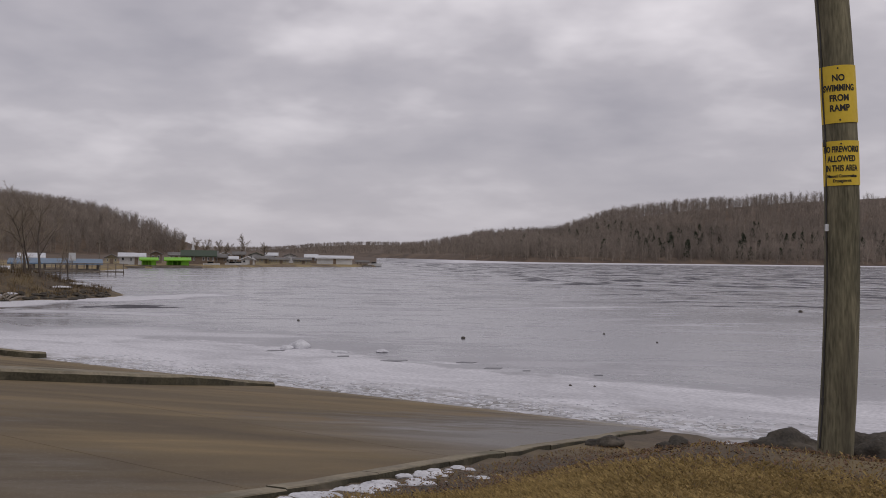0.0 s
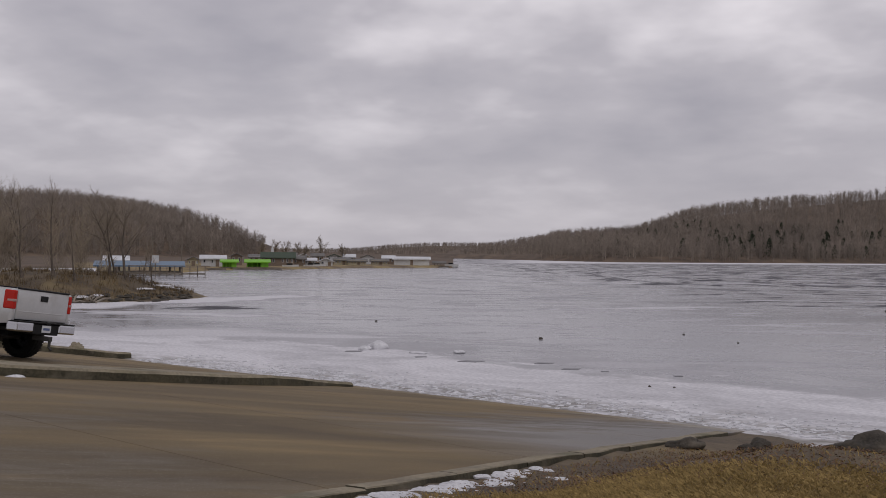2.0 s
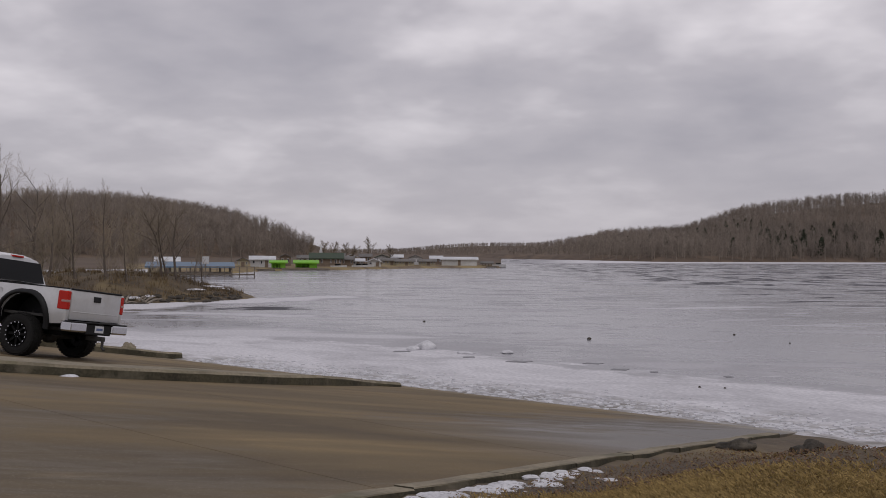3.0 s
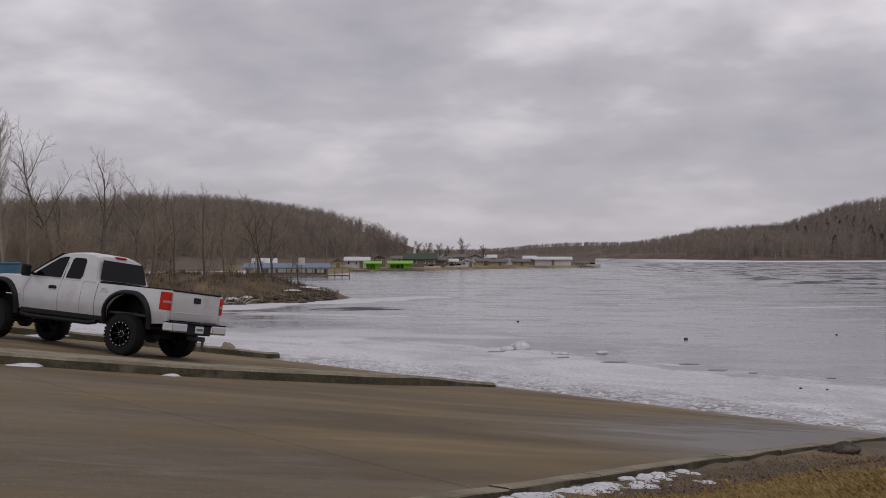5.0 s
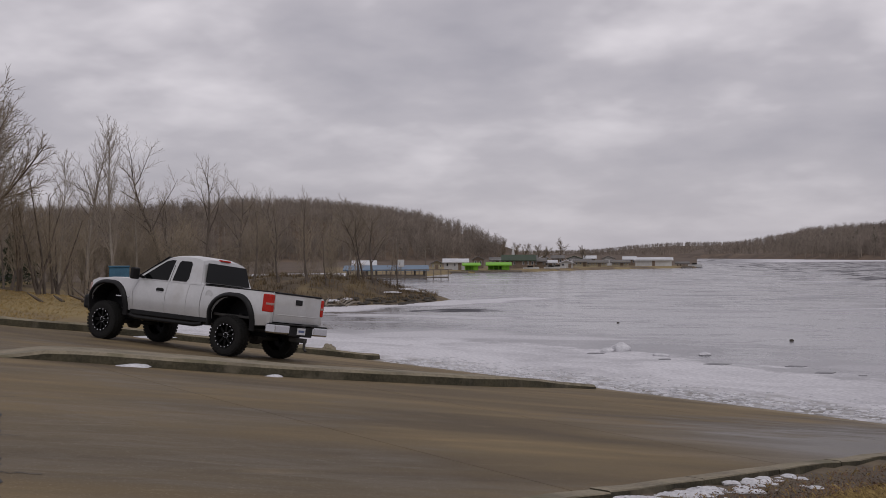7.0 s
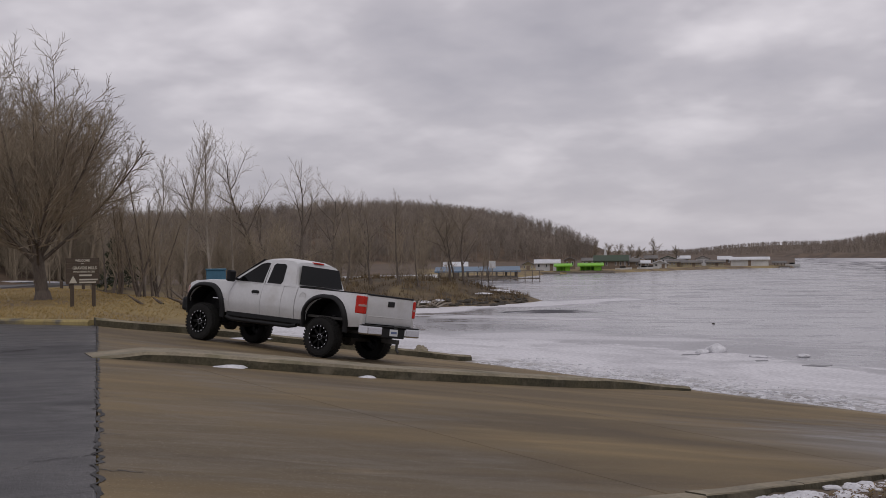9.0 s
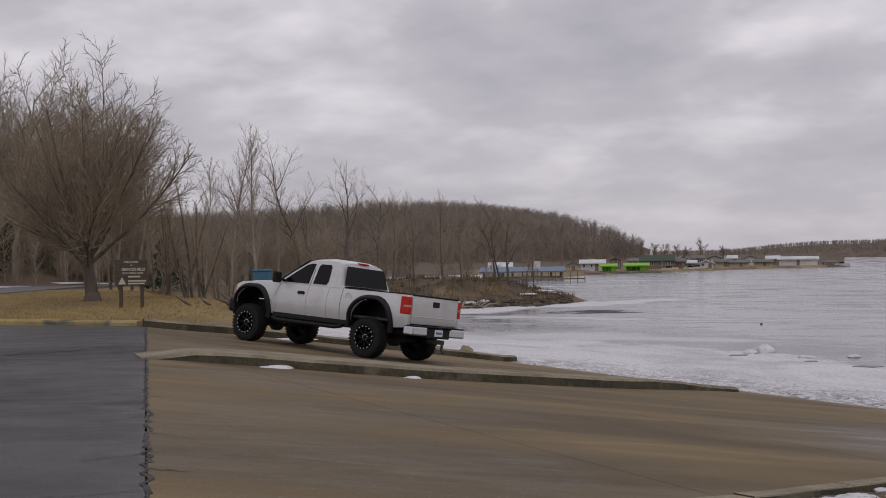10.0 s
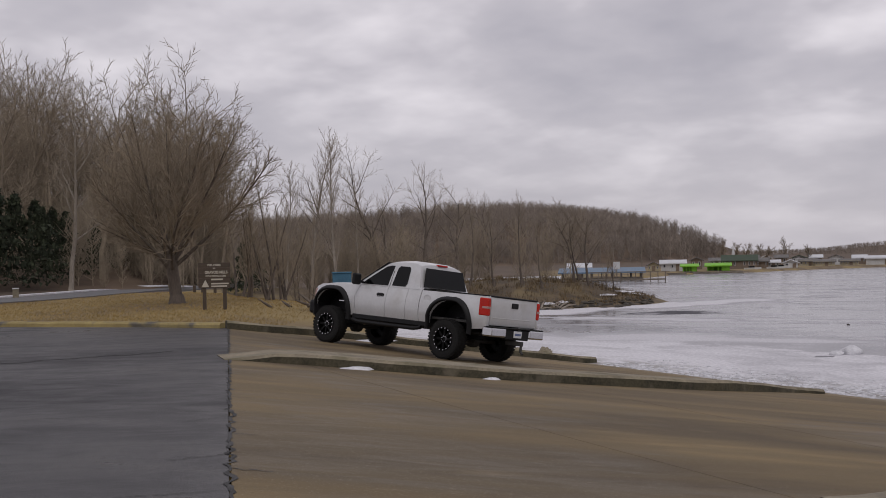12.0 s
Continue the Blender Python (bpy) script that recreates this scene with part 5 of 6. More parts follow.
# trees on the point
for az, r, h, rad, seed in ((-20.3, 77.5, 4.6, 0.09, 51), (-19.45, 77.0, 4.8, 0.11, 52), (-20.05, 78.0, 4.4, 0.07, 53), (-21.9, 75, 4.2, 0.06, 54), (-18.3, 79, 3.0, 0.05, 55), (-22.9, 76, 5.6, 0.09, 56), (-24.3, 76, 5.0, 0.08, 57), (-18.7, 78, 2.6, 0.04, 58), (-25.5, 78, 5.6, 0.09, 59)):
    x, y = polar(az, r)
    tree(x, y, h, rad, SAPLING if h < 4.3 or h > 4.9 else SPREAD, seed, "thin bare tree on the grassy point", group="trees on the point")


# ---- woods ----
def template(seed, cfg, h, r):
    rnd = random.Random(seed)
    out = (([], []), ([], []))
    grow(out, rnd, Vector((0, 0, -0.3)), Vector((0, 0, 1)), h, r, 0, cfg)
    V = [tuple(v) for v in out[0][0]] + [tuple(v) for v in out[1][0]]
    n0 = len(out[0][0])
    F = [f for f in out[0][1]] + [tuple(i + n0 for i in f) for f in out[1][1]]
    return np.array(V), np.array(F)


def cheap_template(seed, h=12.0, limbs=46, girth=1.0):
    """A far bare tree: a trunk and slim limbs that fork."""
    rnd = random.Random(seed)
    V, F = [], []

    def spike(p, q, w):
        d_ = (q - p).normalized()
        u = d_.orthogonal().normalized() * w
        v = d_.cross(u)
        k = len(V)
        V.extend([p + u, p - u * 0.5 + v * 0.87, p - u * 0.5 - v * 0.87, q])
        F.extend([(k, k + 1, k + 3), (k + 1, k + 2, k + 3), (k + 2, k, k + 3)])

    spike(Vector((0, 0, -1)), Vector((rnd.uniform(-0.5, 0.5), rnd.uniform(-0.5, 0.5), h * 0.9)), 0.13 * girth)
    for i in range(limbs):
        t = rnd.uniform(0.06, 0.85)
        a = rnd.uniform(0, 6.283)
        out_ = h * rnd.uniform(0.12, 0.3) * (0.6 + 0.9 * t - 1.1 * t * t)
        p = Vector((0, 0, h * t * 0.9))
        q = p + Vector((math.cos(a) * out_, math.sin(a) * out_, h * rnd.uniform(0.08, 0.24)))
        spike(p, q, 0.07 * girth)
        for _ in range(2):
            m_ = p.lerp(q, rnd.uniform(0.4, 0.9))
            spike(m_, m_ + Vector((rnd.gauss(0, 0.7), rnd.gauss(0, 0.7), rnd.uniform(0.4, 1.7))), 0.05 * girth)
    return np.array([tuple(v) for v in V]), np.array(F)


def cedar_template(seed, h=8.0, count=170, size=0.3):
    rnd = random.Random(seed)
    V, F = [], []
    for i in range(count):
        t = rnd.random() ** 0.75
        r = h * 0.33 * (1 - t) ** 0.8 * math.sqrt(rnd.uniform(0.1, 1.1)) * (0.8 + 0.3 * math.sin(t * 31 + seed)) + 0.08
        a = rnd.uniform(0, 6.283)
        c = Vector((r * math.cos(a), r * math.sin(a), h * (0.06 + 0.92 * t)))
        k = len(V)
        for _ in range(3):
            V.append(c + Vector((rnd.gauss(0, size), rnd.gauss(0, size), rnd.gauss(0, size * 1.2))))
        F.append((k, k + 1, k + 2))
    return np.array([tuple(v) for v in V]), np.array(F)


def wood(name, templates, places, material, label):
    """Merges many trees into one mesh; places hold x, y, z, scale, turn, kind."""
    Vs, Fs, off = [], [], 0
    for x, y, z, s, a, k in places:
        V, F = templates[k]
        c, sn = math.cos(a) * s, math.sin(a) * s
        W = np.empty_like(V)
        W[:, 0], W[:, 1], W[:, 2] = V[:, 0] * c - V[:, 1] * sn + x, V[:, 0] * sn + V[:, 1] * c + y, V[:, 2] * s + z
        Vs.append(W)
        Fs.append(F + off)
        off += len(V)
    V = np.concatenate(Vs)
    me = bpy.data.meshes.new(name)
    lens = [F.shape[1] for F in Fs]
    flat = np.concatenate([F.ravel() for F in Fs])
    totals = np.concatenate([np.full(len(F), F.shape[1]) for F in Fs])
    me.vertices.add(len(V))
    me.vertices.foreach_set("co", V.ravel())
    me.loops.add(len(flat))
    me.loops.foreach_set("vertex_index", flat.astype(np.int32))
    me.polygons.add(len(totals))
    me.polygons.foreach_set("loop_start", np.concatenate([[0], np.cumsum(totals)[:-1]]).astype(np.int32))
    me.materials.append(material)
    me.update(calc_edges=True)
    me.validate()
    return tagged(new(name, me), label, "woods", kind="stuff")


rnd = random.Random(77)
far_t = [cheap_template(s, limbs=24, girth=1.4) for s in range(10)]
dim_t = [cheap_template(s, limbs=9, girth=3.0) for s in range(10)]
bush_t = [cheap_template(s, 6.5, 44, 0.42) for s in range(20, 30)]
ced_t = [cedar_template(s) for s in range(3)]


def place_wood(count, az0, az1, r0, r1, keep, smin=0.7, smax=1.15, kinds=10):
    out = []
    for _ in range(count * 12):
        if len(out) >= count:
            break
        a, r = radians(rnd.uniform(az0, az1)), math.sqrt(rnd.uniform(r0 * r0, r1 * r1))
        x, y = r * math.sin(a), r * math.cos(a)
        z = land(x, y)
        if z > 0.4 and keep(x, y, z):
            out.append((x, y, z - 0.2, rnd.uniform(smin, smax), rnd.uniform(0, 6.28), rnd.randrange(kinds)))
    return out


wood("wooded_hill", far_t, place_wood(4000, -46, -12.5, 420, 680, lambda x, y, z: hill_left(x, y) > 0.5, 0.65, 1.0), M["far_twig"], "bare grey-brown woods over the hill behind the village")
wood("wooded_shore", far_t, place_wood(4300, 1.5, 25, 480, 1050, lambda x, y, z: z > 1.2, 0.55, 1.05) + place_wood(900, 1.0, 25, 468, 640, lambda x, y, z: z < 4, 0.4, 0.8) + [(x, y, z, s * min(1.0, 0.25 + 0.14 * (math.degrees(math.atan2(x, y)) + 3)), a, k) for x, y, z, s, a, k in place_wood(900, -3, 2.5, 620, 1100, lambda x, y, z: z > 1.0, 0.6, 1.0)], M["far_twig"], "bare grey-brown woods on the far shore hill")
wood("distant_woods", dim_t, place_wood(3600, -14, 2, 1500, 2000, lambda x, y, z: True, 0.45, 0.7), M["far_twig"], "bare woods along the distant valley")
wood("cedars", ced_t, place_wood(16, -17.3, -15.3, 440, 500, lambda x, y, z: True, 0.6, 1.0, 3) + place_wood(150, 3, 24, 520, 760, lambda x, y, z: z > 2, 0.7, 1.2, 3), M["cedar"], "dark green cedars among the bare woods")
# thickets behind the point and the lot
wood("thicket", bush_t, place_wood(560, -43, -20, 88, 185, lambda x, y, z: True, 0.45, 0.95, 10), M["twig"], "thicket of bare brown saplings behind the lot")
mid_t = [template(s, WOODS, 8.0, 0.13) for s in range(70, 75)]
# the slope beyond the road
wood("slope_woods", mid_t, place_wood(250, -58, -36.5, 84, 150, lambda x, y, z: True, 0.95, 1.75, 5), M["twig"], "bare woods on the slope beyond the road")
wood("slope_brush", bush_t, place_wood(420, -58, -39, 80, 150, lambda x, y, z: True, 0.4, 1.1, 10), M["twig"], "bare brush at the foot of the slope")
cx = [(*polar(az, r), land(*polar(az, r)), s, 0.3 * i, i % 3) for i, (az, r, s) in enumerate(((-46.4, 79, 0.7), (-45.3, 83, 0.62), (-43.9, 88, 0.5), (-47.6, 80, 0.8), (-46.7, 84, 0.7), (-48.5, 79, 0.9), (-36.5, 88, 0.55), (-42.4, 96, 0.55), (-49.5, 76, 0.85), (-45.9, 88, 0.6), (-36.9, 84, 0.5)))]
near_ced = [cedar_template(s, 8.0, 1500, 0.14) for s in (5, 6, 7)]
wood("cedar_stand", near_ced, cx, M["cedar"], "dark cedars at the edge of the slope")


# ---- things on the grass and along the shore ----
M.update(
    sign_wood=mat("sign_wood", (0.055, 0.04, 0.03), (0.09, 0.068, 0.05), 3, (0.7, 0.9), 0.4, 30, stretch=(1, 1, 4)),
    sign_paint=plain("sign_letter_paint", (0.5, 0.47, 0.4), 0.7),
    lime=mat("lime_paint", (0.16, 0.42, 0.02), (0.22, 0.55, 0.03), 0.6, (0.5, 0.7), 0.0),
    blue_roof=mat("blue_metal_roof", (0.09, 0.15, 0.22), (0.16, 0.23, 0.32), 0.6, (0.45, 0.6), 0.0),
    blue_box=mat("blue_steel", (0.03, 0.10, 0.16), (0.05, 0.15, 0.22), 1.5, (0.5, 0.7), 0.0),
    white_wall=mat("white_siding", (0.5, 0.5, 0.5), (0.66, 0.66, 0.66), 0.5, (0.6, 0.8), 0.0),
    tan_wall=mat("tan_siding", (0.38, 0.33, 0.22), (0.52, 0.46, 0.33), 0.5, (0.7, 0.9), 0.0),
    brown_wall=mat("brown_siding", (0.16, 0.12, 0.09), (0.26, 0.2, 0.15), 0.5, (0.7, 0.9), 0.0),
    green_roof=mat("dark_green_roof", (0.035, 0.055, 0.035), (0.06, 0.085, 0.055), 0.5, (0.7, 0.9), 0.0),
    grey_roof=mat("grey_shingle_roof", (0.1, 0.095, 0.09), (0.2, 0.19, 0.185), 0.4, (0.7, 0.9), 0.0),
    pale_roof=mat("snowy_metal_roof", (0.5, 0.51, 0.54), (0.68, 0.69, 0.72), 0.4, (0.5, 0.7), 0.0),
    window=plain("house_window", (0.03, 0.033, 0.04), 0.1),
    dock_wood=mat("dock_wood", (0.12, 0.1, 0.08), (0.25, 0.215, 0.175), 1.5, (0.8, 0.95), 0.2, 20),
)


def build_welcome_sign():
    x, y = polar(-38.32, 40.5)
    sg = empty("welcome_sign", pose(x, y, land(x, y), 0, 0, 38 - 4) @ Matrix.Diagonal((0.88, 1, 0.91, 1)), "brown wooden welcome sign with routed letters on posts", "sign")
    for s in (-0.4, 0.4):
        boxed("post", (s - 0.07, s + 0.07, -0.07, 0.07, -0.3, 1.0), M["sign_wood"], sg, "", 0.012)
    for i in range(5):
        boxed("board", (-0.62, 0.62, -0.1, -0.05, 0.86 + 0.196 * i, 0.86 + 0.196 * i + 0.19), M["sign_wood"], sg, "", 0.008)
    # lines of raised letters; those that cannot be read are bars
    text_mesh("WELCOME", 0.11, M["sign_paint"], "lettering", sg, pose(0, -0.106, 1.74, 90))
    boxed("letter_bar", (-0.05, 0.05, -0.108, -0.1, 1.61, 1.64), M["sign_paint"], sg, "", 0)
    text_mesh("GRAVOIS MILLS", 0.15, M["sign_paint"], "lettering", sg, pose(0.08, -0.106, 1.46, 90), 0.86)
    text_mesh("PUBLIC FISHING ACCESS", 0.085, M["sign_paint"], "lettering", sg, pose(0.06, -0.106, 1.32, 90), 0.85)
    boxed("letter_bar", (-0.12, 0.34, -0.108, -0.1, 1.16, 1.22), M["sign_paint"], sg, "", 0)
    for z, a, b in ((1.0, -0.12, 0.56), (0.9, -0.12, 0.5)):
        boxed("letter_bar", (a, b, -0.108, -0.1, z, z + 0.055), M["sign_paint"], sg, "", 0)
    bm = plate_from([(-0.5, -0.102, 0.9), (-0.2, -0.102, 0.9), (-0.35, -0.102, 1.18)], 0.008, (0, -1, 0))
    part("emblem", bm, M["sign_paint"], sg, "pale triangular emblem")
    return sg


build_welcome_sign()

# access road with its kerb of snow
road_line = [polar(az, r) for az, r in ((-62, 52), (-54, 54), (-48.3, 58), (-44.5, 66), (-41.2, 76), (-38.8, 92), (-37.6, 115))]


def ribbon(name, line, width, lift, material, label, category, side=0.0, kind="structure", wob=0.0):
    pts = []
    for i in range(len(line) - 1):
        a, b = Vector(line[i]), Vector(line[i + 1])
        p0 = Vector(line[max(i - 1, 0)])
        p3 = Vector(line[min(i + 2, len(line) - 1)])
        for j in range(8):
            t = j / 8
            pts.append(0.5 * ((2 * a) + (b - p0) * t + (2 * p0 - 5 * a + 4 * b - p3) * t * t + (3 * a - p0 - 3 * b + p3) * t ** 3))
    pts.append(Vector(line[-1]))
    verts, faces = [], []
    for i, p in enumerate(pts):
        t = (pts[min(i + 1, len(pts) - 1)] - pts[max(i - 1, 0)]).normalized()
        s = Vector((t.y, -t.x))
        ww = width * (1 + wob * noise.noise((i * 0.7, 3, 1)))
        zc = max(land(p.x, p.y), 1.55)
        for o in (-0.5, 0.5):
            q = p + s * (side + o * ww)
            verts.append((q.x, q.y, zc + lift))
        for o in (-0.5, 0.5):
            q = p + s * (side + o * ww)
            verts.append((q.x, q.y, zc + lift - 0.3))
    for i in range(len(pts) - 1):
        k = i * 4
        faces += [(k, k + 1, k + 5, k + 4), (k + 2, k, k + 4, k + 6), (k + 1, k + 3, k + 7, k + 5)]
    return tagged(mesh_object(name, verts, faces, material), label, category, kind=kind)


ribbon("access_road", road_line, 4.6, 0.06, M["road"], "narrow grey asphalt road curving behind the trees", "road")
ribbon("road_snow", road_line, 0.7, 0.12, M["snow"], "ploughed strip of old snow beside the road", "snow", side=-2.9, wob=0.8)

x, y = polar(-47.6, 62.5)
post_ = empty("marker_post", pose(x, y, 1.6, 0, 0, 47), "pale square concrete marker post by the road", "post")
boxed("shaft", (-0.15, 0.15, -0.15, 0.15, -0.2, 0.62), M["kerb"], post_, "", 0.03)
boxed("cap", (-0.17, 0.17, -0.17, 0.17, 0.62, 0.68), M["white_wall"], post_, "", 0.02)
for az in (-39.3, -38.9, -38.3):
    x, y = polar(az, 68)
    vs, fs = [], []
    ring_tube(vs, fs, [Vector((0, 0, -0.2)), Vector((0, 0, 0.45)), Vector((0, 0, 0.5))], [0.09, 0.09, 0.05], 10)
    fs.append(tuple(range(len(vs) - 10, len(vs))))
    tagged(mesh_object("bollard", vs, fs, M["sign_wood"]), "short dark wooden bollard in the grass", "bollard", "bollards").matrix_world = pose(x, y, 1.6)

# snow lying about
s_ = plan(11.9, divider_al(11.9) + 0.12)
snow_patch(s_.x, s_.y, 0.48, 0.14, 0.07, 1, 53)
s_ = plan(9.6, divider_al(9.6) + 0.08)
snow_patch(s_.x, s_.y, 0.22, 0.11, 0.06, 2, 53)
snow_patch(*(plan(7.4, -9.3)), 1.0, 0.3, 0.06, 4, 53, label="patch of old snow by the outer kerb")
for i, (az, r, sx, sy) in enumerate(((-18.1, 80, 1.1, 0.5), (-17.6, 81.5, 0.7, 0.4), (-18.7, 76.5, 0.8, 0.3), (-23.3, 71.5, 1.6, 0.8), (-25.0, 71, 2.2, 0.9), (-21.6, 72.5, 0.9, 0.5), (-20.9, 73, 0.6, 0.4), (-17.1, 82.5, 0.5, 0.3), (-26.6, 72, 2.0, 0.8))):
    snow_patch(*polar(az, r), sx, sy, 0.13, 10 + i, 20 * i, label="snow patch on the grassy point")
for i, (az, r, sx, sy) in enumerate(((-40.6, 84, 2.6, 1.5), (-41.5, 83, 2.2, 0.7), (-38.0, 96, 4, 1.0), (-36.4, 98, 3, 1.0), (-35.0, 95, 2.4, 0.8))):
    snow_patch(*polar(az, r), sx, sy, 0.12, 30 + i, 35 * i, label="snow patch under the bare trees")

# driftwood and boulders
vs, fs = [], []
for k in range(9):
    a = Vector((random.uniform(-1.6, 1.6), random.uniform(-0.5, 0.5), random.uniform(0.0, 0.35)))
    b = a + Vector((random.uniform(-1.2, 1.2), random.uniform(-0.4, 0.4), random.uniform(0.0, 0.5)))
    ring_tube(vs, fs, [a, a.lerp(b, 0.5) + Vector((0, 0, 0.08)), b], [0.07, 0.06, 0.03], 6)
x, y = polar(-21.9, 70.5)
drift = mesh_object("driftwood", vs, fs, M["pale_bark"], smooth=True)
drift.matrix_world = pose(x, y, land(x, y) + 0.05, 0, 0, 20)
tagged(drift, "tangle of pale driftwood on the point", "driftwood", kind="stuff")
vs, fs = [], []
for k in range(14):
    a = Vector((random.uniform(-1.3, 1.3), random.uniform(-0.6, 0.6), random.uniform(0.0, 0.2)))
    b = a + Vector((random.uniform(-0.9, 0.9), random.uniform(-0.5, 0.5), random.uniform(0.1, 0.5)))
    ring_tube(vs, fs, [a, a.lerp(b, 0.5), b], [0.06, 0.05, 0.02], 6)
x, y = polar(-33.9, 41)
drift2 = mesh_object("brush_pile", vs, fs, M["bark"], smooth=True)
drift2.matrix_world = pose(x, y, land(x, y) + 0.05, 0, 0, 10)
tagged(drift2, "pile of dead branches beside the kerb", "brush", kind="stuff")
put_rock(-13.75, 34.3, 0.24, 0.21, 0.22, 41, "pale rounded boulder beyond the ramp kerb", "kerb", "boulder", z=0.02, group="boulders")
put_rock(-14.9, 34.7, 0.21, 0.19, 0.2, 42, "pale rounded boulder beyond the ramp kerb", "kerb", "boulder", z=0.02, group="boulders")

# lumps on the ice
def ice_block(x, y, sx, sy, sz, seed, label):
    ob = part("ice_block", rock_mesh(seed, sx, sy, sz, 3, 0.22), M["snow"], smooth=True)
    ob.matrix_world = pose(x, y, sz * 0.3, 0, 0, seed * 31)
    return tagged(ob, label, "ice", "ice blocks")


ice_block(-4.67, 37.3, 0.34, 0.26, 0.2, 1, "pushed-up block of white ice")
ice_block(-5.05, 36.9, 0.25, 0.2, 0.1, 2, "low lump of white ice")
ice_block(-1.9, 36.2, 0.25, 0.2, 0.07, 3, "low lump of white ice")
ice_block(-3.2, 35.8, 0.3, 0.2, 0.06, 5, "low lump of white ice")
for x, y, s, sd in [(q[0], q[1], q[2] * 0.65, q[3]) for q in ((0.82, 42.6, 0.1, 1), (21.4, 67.5, 0.17, 2), (3.17, 27.7, 0.05, 3), (8.0, 42.0, 0.05, 4), (-6.6, 52, 0.08, 5), (3.75, 27.6, 0.04, 6), (6.6, 46, 0.06, 7))]:
    ob = part("stone", rock_mesh(50 + sd, s * 1.2, s, s * 0.9, 2), M["rock"])
    ob.matrix_world = pose(x, y, s * 0.3)
    tagged(ob, "small dark stone lying on the ice", "stone", "stones on the ice")


# broken crust heaped where the ice meets the ramp
def crust_area(rnd_):
    al = rnd_.uniform(-9, 13)
    p = plan(-abs(rnd_.gauss(0.1, 1.0)) - 0.05, al)
    return p.x, p.y, 0.0


def crust(rnd_, verts, faces, x, y, z):
    s = rnd_.uniform(0.04, 0.14)
    m_ = pose(x, y, z - 0.004, rnd_.uniform(-7, 7), rnd_.uniform(-7, 7), rnd_.uniform(0, 360))
    k = len(verts)
    n = 6
    ring = [(s * rnd_.uniform(0.6, 1.1) * math.cos(6.283 * j / n), s * 0.6 * rnd_.uniform(0.6, 1.1) * math.sin(6.283 * j / n)) for j in range(n)]
    for h in (-0.02, 0.018):
        for u, v in ring:
            verts.append(tuple(m_ @ Vector((u, v, h))))
    faces.append(tuple(k + n + j for j in range(n)))
    for j in range(n):
        faces.append((k + j, k + (j + 1) % n, k + n + (j + 1) % n, k + n + j))


scatter("ice_crust", 1300, crust_area, crust, M["snow"], "thin broken crust of ice along the ramp", "ice", 8)


# ---- village, docks and boats ----
def frame_at(az, r, z=None, twist=0.0):
    x, y = polar(az, r)
    return pose(x, y, land(x, y) if z is None else z, 0, 0, -az + twist)


def house(az, r, w, dpt, h, roof_h, wall, roof, label, windows=3, ridge="x", twist=0.0, z=None, name="house", door=True):
    """A gabled building with eaves, windows and a door on the side that faces the lake."""
    w, h, roof_h = w * 0.84, h * 0.78, roof_h * 0.8
    hs = empty(name, frame_at(az, r, z, twist), label, name.replace("_", " "), "village buildings")
    bm = bmesh.new()
    box(bm, -w / 2, w / 2, 0, dpt, -0.6, h)
    part("wall", bm, M[wall], hs)
    e_ = 0.35
    if ridge == "x":
        pr = [(-e_, h - 0.12), (dpt / 2, h + roof_h), (dpt + e_, h - 0.12)]
        A = [(-w / 2 - e_, y_, z_) for y_, z_ in pr] + [(w / 2 + e_, y_, z_) for y_, z_ in pr]
    else:
        pr = [(-w / 2 - e_, h - 0.12), (0, h + roof_h), (w / 2 + e_, h - 0.12)]
        A = [(x_, -e_, z_) for x_, z_ in pr] + [(x_, dpt + e_, z_) for x_, z_ in pr]
    B = [(a, b, c - 0.16) for a, b, c in A]
    F = [(0, 1, 4, 3), (1, 2, 5, 4), (6, 9, 10, 7), (7, 10, 11, 8), (0, 3, 9, 6), (2, 8, 11, 5), (0, 6, 7, 1), (1, 7, 8, 2), (3, 4, 10, 9), (4, 5, 11, 10)]
    mesh_object("roof", A + B, F, M[roof], hs)
    if ridge == "x":
        g = [(0.0, h - 0.1), (dpt, h - 0.1), (dpt / 2, h + roof_h - 0.15)]
        for s in (-w / 2, w / 2 - 0.05):
            part("gable", plate_from([(s, y_, z_) for y_, z_ in g], 0.05, (1, 0, 0)), M[wall], hs)
    else:
        g = [(-w / 2, h - 0.1), (w / 2, h - 0.1), (0, h + roof_h - 0.15)]
        for s in (0.0, dpt - 0.05):
            part("gable", plate_from([(x_, s, z_) for x_, z_ in g], 0.05, (0, 1, 0)), M[wall], hs)
    slots = windows + (1 if door else 0)
    for k in range(slots):
        cx_ = -w / 2 + w * (k + 0.5) / slots
        ww = min(1.0, w / slots * 0.4)
        if door and k == slots // 2:
            boxed("door", (cx_ - 0.3, cx_ + 0.3, -0.06, 0.02, -0.2, h * 0.8), M["brown_wall"], hs, "", 0)
        else:
            win = boxed("window", (cx_ - ww / 2, cx_ + ww / 2, -0.05, 0.02, h * 0.38, h * 0.8), M["white_wall"], hs, "", 0)
            boxed("pane", (cx_ - ww / 2 + 0.08, cx_ + ww / 2 - 0.08, -0.07, -0.045, h * 0.38 + 0.07, h * 0.8 - 0.07), M["window"], win, "", 0)
    return hs


